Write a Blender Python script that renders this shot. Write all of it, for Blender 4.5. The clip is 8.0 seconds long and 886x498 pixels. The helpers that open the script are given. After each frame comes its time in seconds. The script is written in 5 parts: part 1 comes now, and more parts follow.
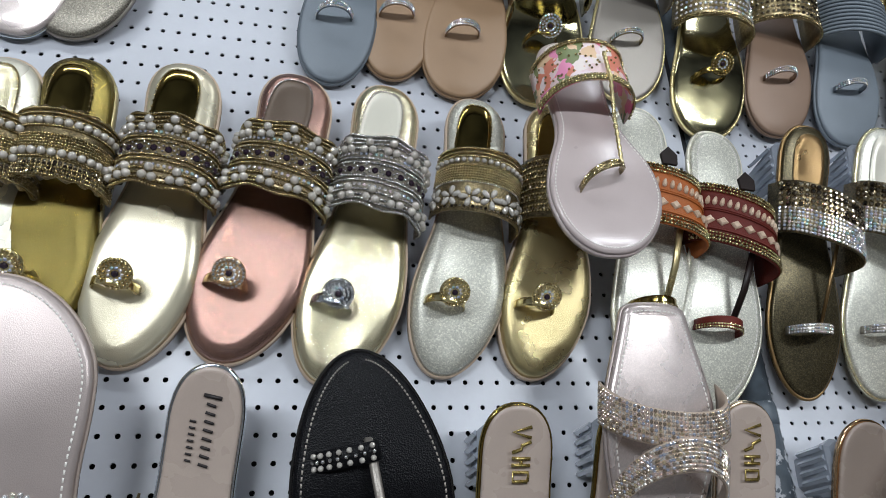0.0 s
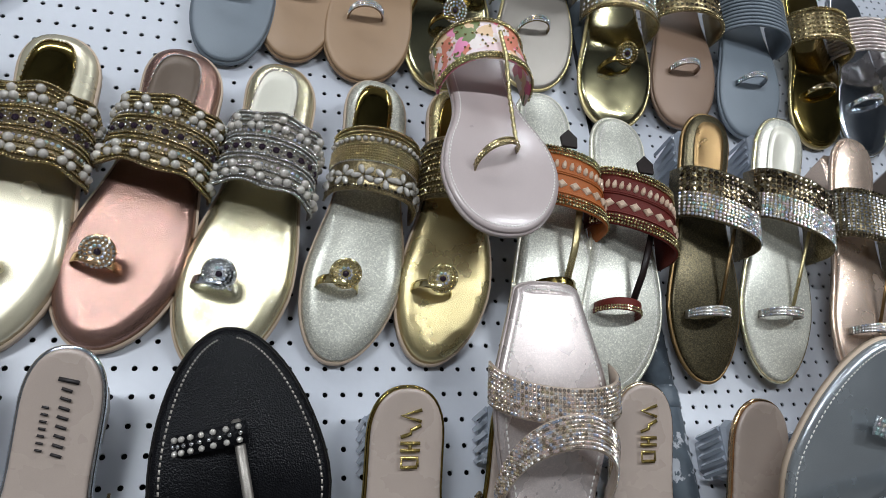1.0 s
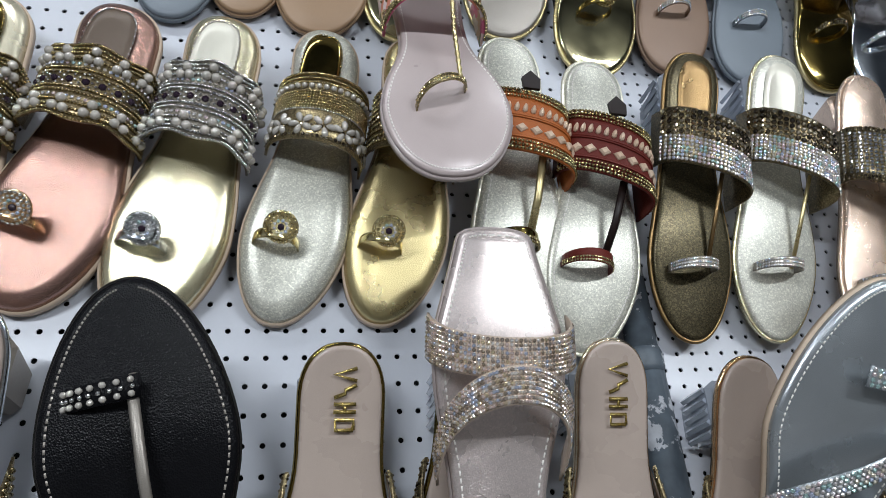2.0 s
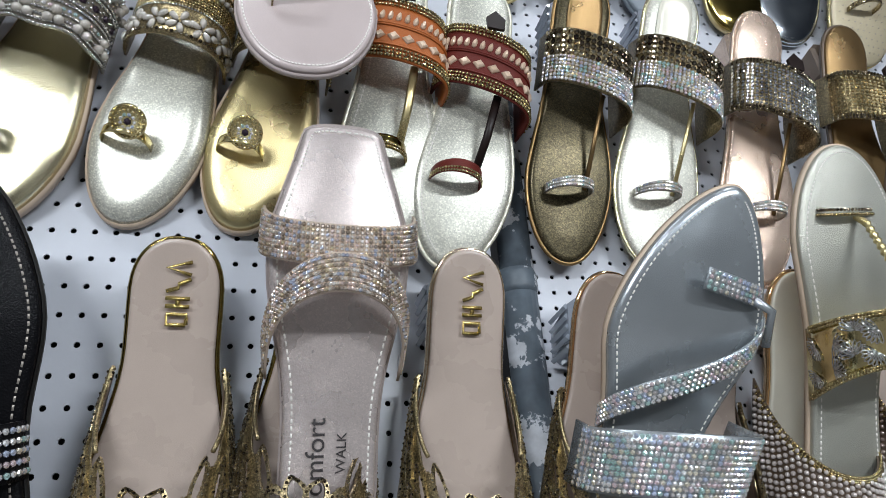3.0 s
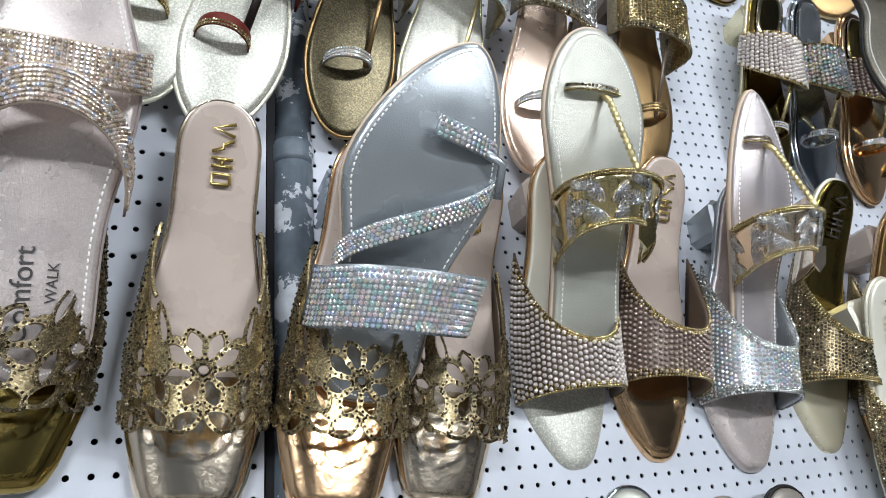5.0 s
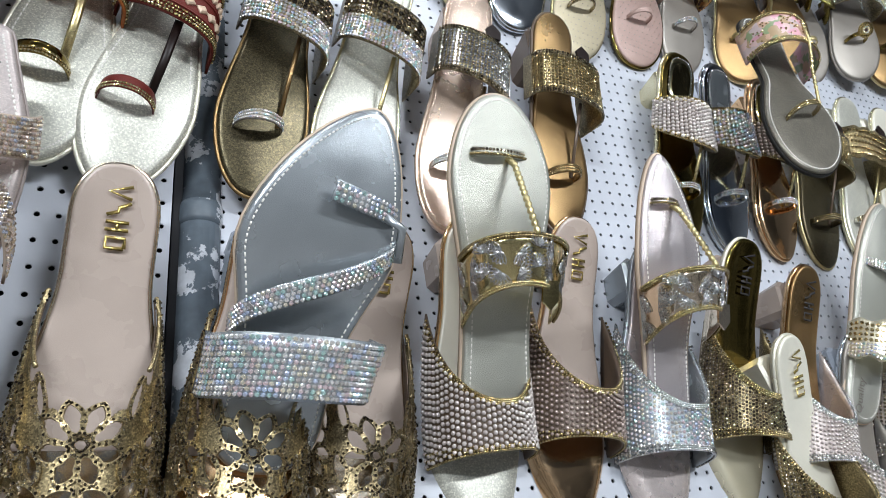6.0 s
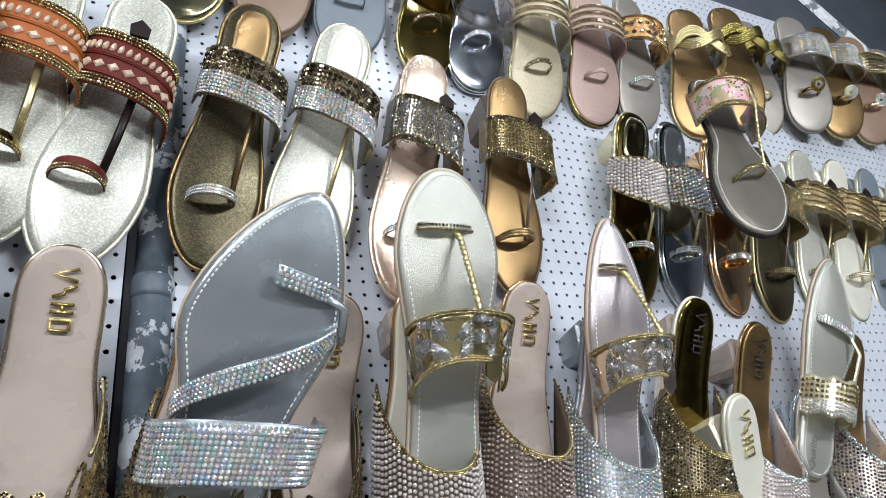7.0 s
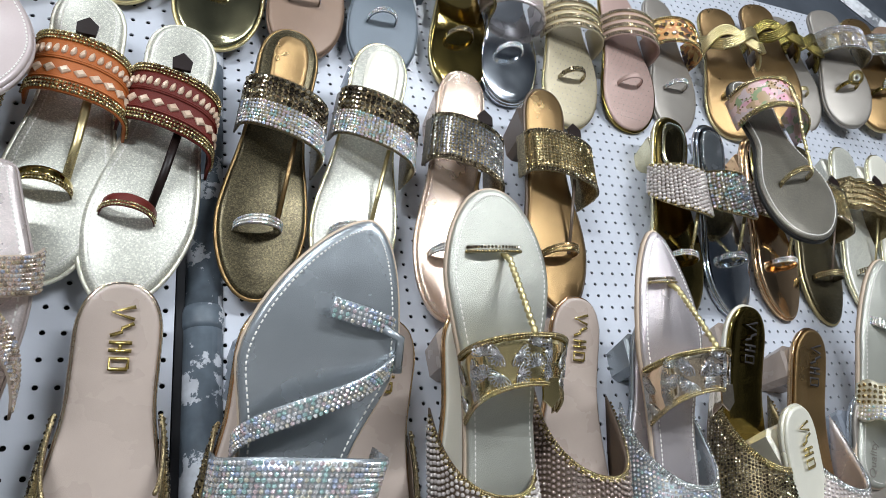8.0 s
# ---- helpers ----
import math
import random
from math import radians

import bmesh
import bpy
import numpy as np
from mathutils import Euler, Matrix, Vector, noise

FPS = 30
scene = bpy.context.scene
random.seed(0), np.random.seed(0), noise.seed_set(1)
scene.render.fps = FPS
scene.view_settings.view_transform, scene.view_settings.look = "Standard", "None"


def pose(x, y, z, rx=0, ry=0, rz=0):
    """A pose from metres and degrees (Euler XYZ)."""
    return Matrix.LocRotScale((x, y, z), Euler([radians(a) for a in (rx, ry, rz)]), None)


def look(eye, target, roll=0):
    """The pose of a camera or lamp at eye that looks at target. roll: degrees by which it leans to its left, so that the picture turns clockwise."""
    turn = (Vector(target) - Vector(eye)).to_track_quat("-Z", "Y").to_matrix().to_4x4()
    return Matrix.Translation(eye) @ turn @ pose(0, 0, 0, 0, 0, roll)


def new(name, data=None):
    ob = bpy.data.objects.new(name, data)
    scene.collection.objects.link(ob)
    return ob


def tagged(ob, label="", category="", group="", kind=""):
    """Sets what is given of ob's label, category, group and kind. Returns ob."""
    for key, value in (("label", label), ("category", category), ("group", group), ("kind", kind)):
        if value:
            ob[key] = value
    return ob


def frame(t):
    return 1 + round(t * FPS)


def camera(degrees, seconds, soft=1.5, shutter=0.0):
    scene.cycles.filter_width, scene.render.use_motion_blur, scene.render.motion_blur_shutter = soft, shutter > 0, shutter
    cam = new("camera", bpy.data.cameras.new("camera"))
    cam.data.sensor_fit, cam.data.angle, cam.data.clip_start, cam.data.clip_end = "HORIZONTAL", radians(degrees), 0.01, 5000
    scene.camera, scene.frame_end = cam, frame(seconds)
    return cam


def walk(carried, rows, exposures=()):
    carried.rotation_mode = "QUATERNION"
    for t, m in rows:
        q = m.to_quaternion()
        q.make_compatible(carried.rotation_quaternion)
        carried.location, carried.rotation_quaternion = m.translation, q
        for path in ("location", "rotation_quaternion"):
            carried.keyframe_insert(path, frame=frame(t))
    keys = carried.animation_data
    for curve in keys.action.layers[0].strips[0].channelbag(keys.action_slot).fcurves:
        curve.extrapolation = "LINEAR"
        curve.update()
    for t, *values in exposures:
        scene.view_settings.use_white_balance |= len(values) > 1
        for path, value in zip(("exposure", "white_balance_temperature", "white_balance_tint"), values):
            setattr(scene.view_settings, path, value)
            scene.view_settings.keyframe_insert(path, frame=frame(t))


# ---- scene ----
cam = camera(67.1, 8.0, soft=0.5)
ROWS = [
    (0.0, 0.1519, -0.5744, 1.2829, 113.81, 2.37, -12.74), (0.5, 0.1738, -0.5807, 1.2734, 115.19, 2.80, -13.47),
    (1.0, 0.2031, -0.5581, 1.2614, 114.82, 4.37, -16.70), (1.2, 0.2272, -0.5455, 1.2545, 115.42, 5.05, -14.77),
    (2.3, 0.3220, -0.5235, 1.2309, 114.71, 4.17, -12.32), (2.5, 0.3470, -0.5270, 1.2233, 114.44, 4.26, -12.46),
    (3.0, 0.3888, -0.5091, 1.1794, 113.84, 3.71, -14.70), (3.5, 0.4072, -0.4896, 1.1210, 110.77, 3.31, -16.80),
    (4.0, 0.4205, -0.4840, 1.0913, 109.82, 3.85, -17.25), (4.5, 0.4597, -0.4975, 1.0912, 110.04, 4.33, -18.60),
    (5.0, 0.4970, -0.5141, 1.0881, 110.91, 5.13, -23.33), (5.2, 0.5046, -0.5161, 1.0884, 110.91, 5.65, -25.01),
    (6.3, 0.5439, -0.5490, 1.1037, 115.66, 6.94, -26.74), (6.5, 0.5497, -0.5608, 1.1147, 115.73, 6.93, -26.93),
    (7.0, 0.5534, -0.5741, 1.1191, 117.06, 7.58, -27.56), (7.5, 0.5482, -0.5767, 1.1357, 117.97, 9.16, -25.63),
    (8.0, 0.5336, -0.5680, 1.1405, 117.57, 8.58, -24.94),
]
walk(cam, [(t, pose(*p)) for t, *p in ROWS], exposures=[(0.0, 0.32), (1.0, 0.36), (2.5, 0.5), (3.5, 0.82), (4.5, 1.0), (5.2, 1.05), (6.5, 0.97), (8.0, 0.97)])

# ---- light: a closed shop lit by unseen lamps, overhead and in front ----
world = bpy.data.worlds.new("shop_air")
scene.world = world
world.use_nodes = True
world.node_tree.nodes["Background"].inputs[0].default_value = (0.75, 0.85, 1.0, 1)
world.node_tree.nodes["Background"].inputs[1].default_value = 0.015


def lamp(name, x, y, z, sx, sy, watts, target):
    data = bpy.data.lights.new(name, "AREA")
    data.shape, data.size, data.size_y, data.energy = "RECTANGLE", sx, sy, watts
    data.color = (0.875, 0.935, 1.0)
    ob = new(name, data)
    ob.matrix_world = look((x, y, z), target)


# weak overhead strips, out of view, for light from above
lamp("unseen_lamp", -0.3, -1.3, 2.9, 1.2, 0.10, 9, (-0.3, -1.25, 1.0))
lamp("unseen_lamp", 1.3, -1.3, 2.9, 1.0, 0.10, 6, (1.5, -1.25, 1.0))
# stronger strips added behind the camera for frontal light and sole highlights
lamp("unseen_lamp", -0.6, -2.44, 1.85, 1.2, 0.07, 31, (-0.2, 0.0, 1.0))
lamp("unseen_lamp", 1.5, -2.44, 1.85, 1.2, 0.07, 28, (1.1, 0.0, 1.0))

# ---- materials ----


def material(name):
    m = bpy.data.materials.new(name)
    m.use_nodes = True
    n = m.node_tree.nodes
    return m, n, m.node_tree.links, n["Principled BSDF"]


def ramp(n, stops):
    r = n.new("ShaderNodeValToRGB")
    e = r.color_ramp.elements
    while len(e) < len(stops):
        e.new(0.5)
    for k, (at, col) in zip(e, stops):
        k.position, k.color = at, (*col, 1)
    return r


def shade(col, k):
    return tuple(min(1, c * k) for c in col)


def leather(name, col, metal=0.0, rough=0.45, grain=900, bump=0.25, blotch=0.12, coat=0.0, fleck=0.0, crease=0.1, spec=0.5):
    """Leather, foil or glitter sheet: fine pebbled grain, soft blotches; fleck paints sparkle as bright and dark cells
    over bumped facets.
    """
    m, n, l, b = material(name)
    co = n.new("ShaderNodeTexCoord")
    big = n.new("ShaderNodeTexNoise")
    big.inputs["Scale"].default_value, big.inputs["Detail"].default_value = 22, 4
    l.new(co.outputs["Object"], big.inputs["Vector"])
    r = ramp(n, [(0.3, shade(col, 1 - blotch)), (0.7, shade(col, 1 + blotch))])
    l.new(big.outputs["Fac"], r.inputs[0])
    cell = n.new("ShaderNodeTexVoronoi")
    cell.inputs["Scale"].default_value = grain
    l.new(co.outputs["Object"], cell.inputs["Vector"])
    mix = n.new("ShaderNodeMix")
    mix.data_type, mix.blend_type = "RGBA", "MULTIPLY"
    mix.inputs["Factor"].default_value = max(fleck, 0.1)
    l.new(r.outputs[0], mix.inputs[6])
    bw = n.new("ShaderNodeSeparateColor")
    l.new(cell.outputs["Color"], bw.inputs[0])
    # with fleck, glints are put into the colour: random cells darkened or brightened
    tone = ramp(n, [(0.0, (0.25, 0.25, 0.25)), (0.75, (0.9, 0.9, 0.9)), (1.0, (1.6, 1.6, 1.6))] if fleck else [(0, (0.7, 0.7, 0.7)), (1, (1, 1, 1))])
    l.new(bw.outputs[0], tone.inputs[0])
    l.new(tone.outputs[0], mix.inputs[7])
    l.new(mix.outputs[2], b.inputs["Base Color"])
    rr = n.new("ShaderNodeMapRange")
    rr.inputs[3].default_value, rr.inputs[4].default_value = max(0.04, rough - 0.1), rough + 0.12
    l.new(big.outputs["Fac"], rr.inputs[0])
    l.new(rr.outputs[0], b.inputs["Roughness"])
    b.inputs["Metallic"].default_value = metal
    b.inputs["Coat Weight"].default_value = coat
    b.inputs["Coat Roughness"].default_value = 0.15
    b.inputs["Specular IOR Level"].default_value = spec
    bp = n.new("ShaderNodeBump")
    bp.inputs["Strength"].default_value, bp.inputs["Distance"].default_value = bump, 0.0006
    l.new((bw.outputs[1] if fleck else cell.outputs["Distance"]), bp.inputs["Height"])
    wr = n.new("ShaderNodeTexNoise")
    wr.inputs["Scale"].default_value, wr.inputs["Detail"].default_value = 70, 5
    l.new(co.outputs["Object"], wr.inputs["Vector"])
    b2 = n.new("ShaderNodeBump")
    b2.inputs["Strength"].default_value, b2.inputs["Distance"].default_value = crease, 0.0012
    l.new(wr.outputs["Fac"], b2.inputs["Height"])
    l.new(bp.outputs[0], b2.inputs["Normal"])
    l.new(b2.outputs[0], b.inputs["Normal"])
    return m


def jewel(name, cols, rough=0.14, metal=1.0):
    """Stones, each with its own tint."""
    m, n, l, b = material(name)
    g = n.new("ShaderNodeNewGeometry")
    r = ramp(n, [(i / max(1, len(cols) - 1), c) for i, c in enumerate(cols)])
    r.color_ramp.interpolation = "CONSTANT" if len(cols) > 2 else "LINEAR"
    l.new(g.outputs["Random Per Island"], r.inputs[0])
    l.new(r.outputs[0], b.inputs["Base Color"])
    b.inputs["Metallic"].default_value, b.inputs["Roughness"].default_value = metal, rough
    return m


def clear(name, col, rough=0.05):
    m, n, l, b = material(name)
    b.inputs["Base Color"].default_value = (*col, 1)
    b.inputs["Transmission Weight"].default_value = 0.45
    b.inputs["Roughness"].default_value, b.inputs["IOR"].default_value = rough, 1.48
    return m


def chipped(name, under, over, scale, cut):
    """Old paint flaking off a darker coat; the unseen back wall borrows its patches for reflections."""
    m, n, l, b = material(name)
    co = n.new("ShaderNodeTexCoord")
    a = n.new("ShaderNodeTexNoise")
    a.inputs["Scale"].default_value, a.inputs["Detail"].default_value, a.inputs["Roughness"].default_value = scale, 7, 0.62
    l.new(co.outputs["Object"], a.inputs["Vector"])
    e = ramp(n, [(cut, under), (cut + 0.015, over)])
    l.new(a.outputs["Fac"], e.inputs[0])
    d = n.new("ShaderNodeTexNoise")
    d.inputs["Scale"].default_value, d.inputs["Detail"].default_value = 90, 6
    l.new(co.outputs["Object"], d.inputs["Vector"])
    dr = ramp(n, [(0.3, (0.6, 0.6, 0.6)), (0.65, (1, 1, 1))])
    l.new(d.outputs["Fac"], dr.inputs[0])
    mx = n.new("ShaderNodeMix")
    mx.data_type, mx.blend_type = "RGBA", "MULTIPLY"
    mx.inputs["Factor"].default_value = 0.8
    l.new(e.outputs[0], mx.inputs[6])
    l.new(dr.outputs[0], mx.inputs[7])
    l.new(mx.outputs[2], b.inputs["Base Color"])
    bp = n.new("ShaderNodeBump")
    bp.inputs["Strength"].default_value, bp.inputs["Distance"].default_value = 0.6, 0.001
    l.new(e.outputs[0], bp.inputs["Height"])
    l.new(bp.outputs[0], b.inputs["Normal"])
    b.inputs["Roughness"].default_value = 0.5
    return m


def floral(name, cols, scale):
    """Printed blossoms on a pale ground."""
    m, n, l, b = material(name)
    co = n.new("ShaderNodeTexCoord")
    w = n.new("ShaderNodeTexNoise")
    w.inputs["Scale"].default_value = 90
    l.new(co.outputs["Object"], w.inputs["Vector"])
    ad = n.new("ShaderNodeVectorMath")
    ad.operation = "MULTIPLY_ADD"
    ad.inputs[1].default_value = (0.02, 0.02, 0.02)
    l.new(w.outputs["Color"], ad.inputs[0])
    l.new(co.outputs["Object"], ad.inputs[2])
    v = n.new("ShaderNodeTexVoronoi")
    v.inputs["Scale"].default_value = scale
    l.new(ad.outputs[0], v.inputs["Vector"])
    s = n.new("ShaderNodeSeparateColor")
    l.new(v.outputs["Color"], s.inputs[0])
    r = ramp(n, [(i / len(cols), c) for i, c in enumerate(cols)])
    r.color_ramp.interpolation = "CONSTANT"
    l.new(s.outputs[0], r.inputs[0])
    l.new(r.outputs[0], b.inputs["Base Color"])
    b.inputs["Roughness"].default_value = 0.4
    return m


def painted(name, col, rough=0.4, dirt=0.06, scale=5):
    m, n, l, b = material(name)
    co = n.new("ShaderNodeTexCoord")
    a = n.new("ShaderNodeTexNoise")
    a.inputs["Scale"].default_value, a.inputs["Detail"].default_value, a.inputs["Roughness"].default_value = scale, 8, 0.65
    l.new(co.outputs["Object"], a.inputs["Vector"])
    r = ramp(n, [(0.3, shade(col, 1 - 2 * dirt)), (0.62, col)])
    l.new(a.outputs["Fac"], r.inputs[0])
    l.new(r.outputs[0], b.inputs["Base Color"])
    d = n.new("ShaderNodeTexNoise")
    d.inputs["Scale"].default_value, d.inputs["Detail"].default_value = 160, 3
    l.new(co.outputs["Object"], d.inputs["Vector"])
    bp = n.new("ShaderNodeBump")
    bp.inputs["Strength"].default_value, bp.inputs["Distance"].default_value = 0.12, 0.001
    l.new(d.outputs["Fac"], bp.inputs["Height"])
    l.new(bp.outputs[0], b.inputs["Normal"])
    b.inputs["Roughness"].default_value = rough
    return m


GOLD, PALE, ROSE, SILVER, BRONZE = (0.72, 0.52, 0.16), (0.86, 0.80, 0.62), (0.78, 0.50, 0.42), (0.80, 0.80, 0.80), (0.34, 0.25, 0.13)
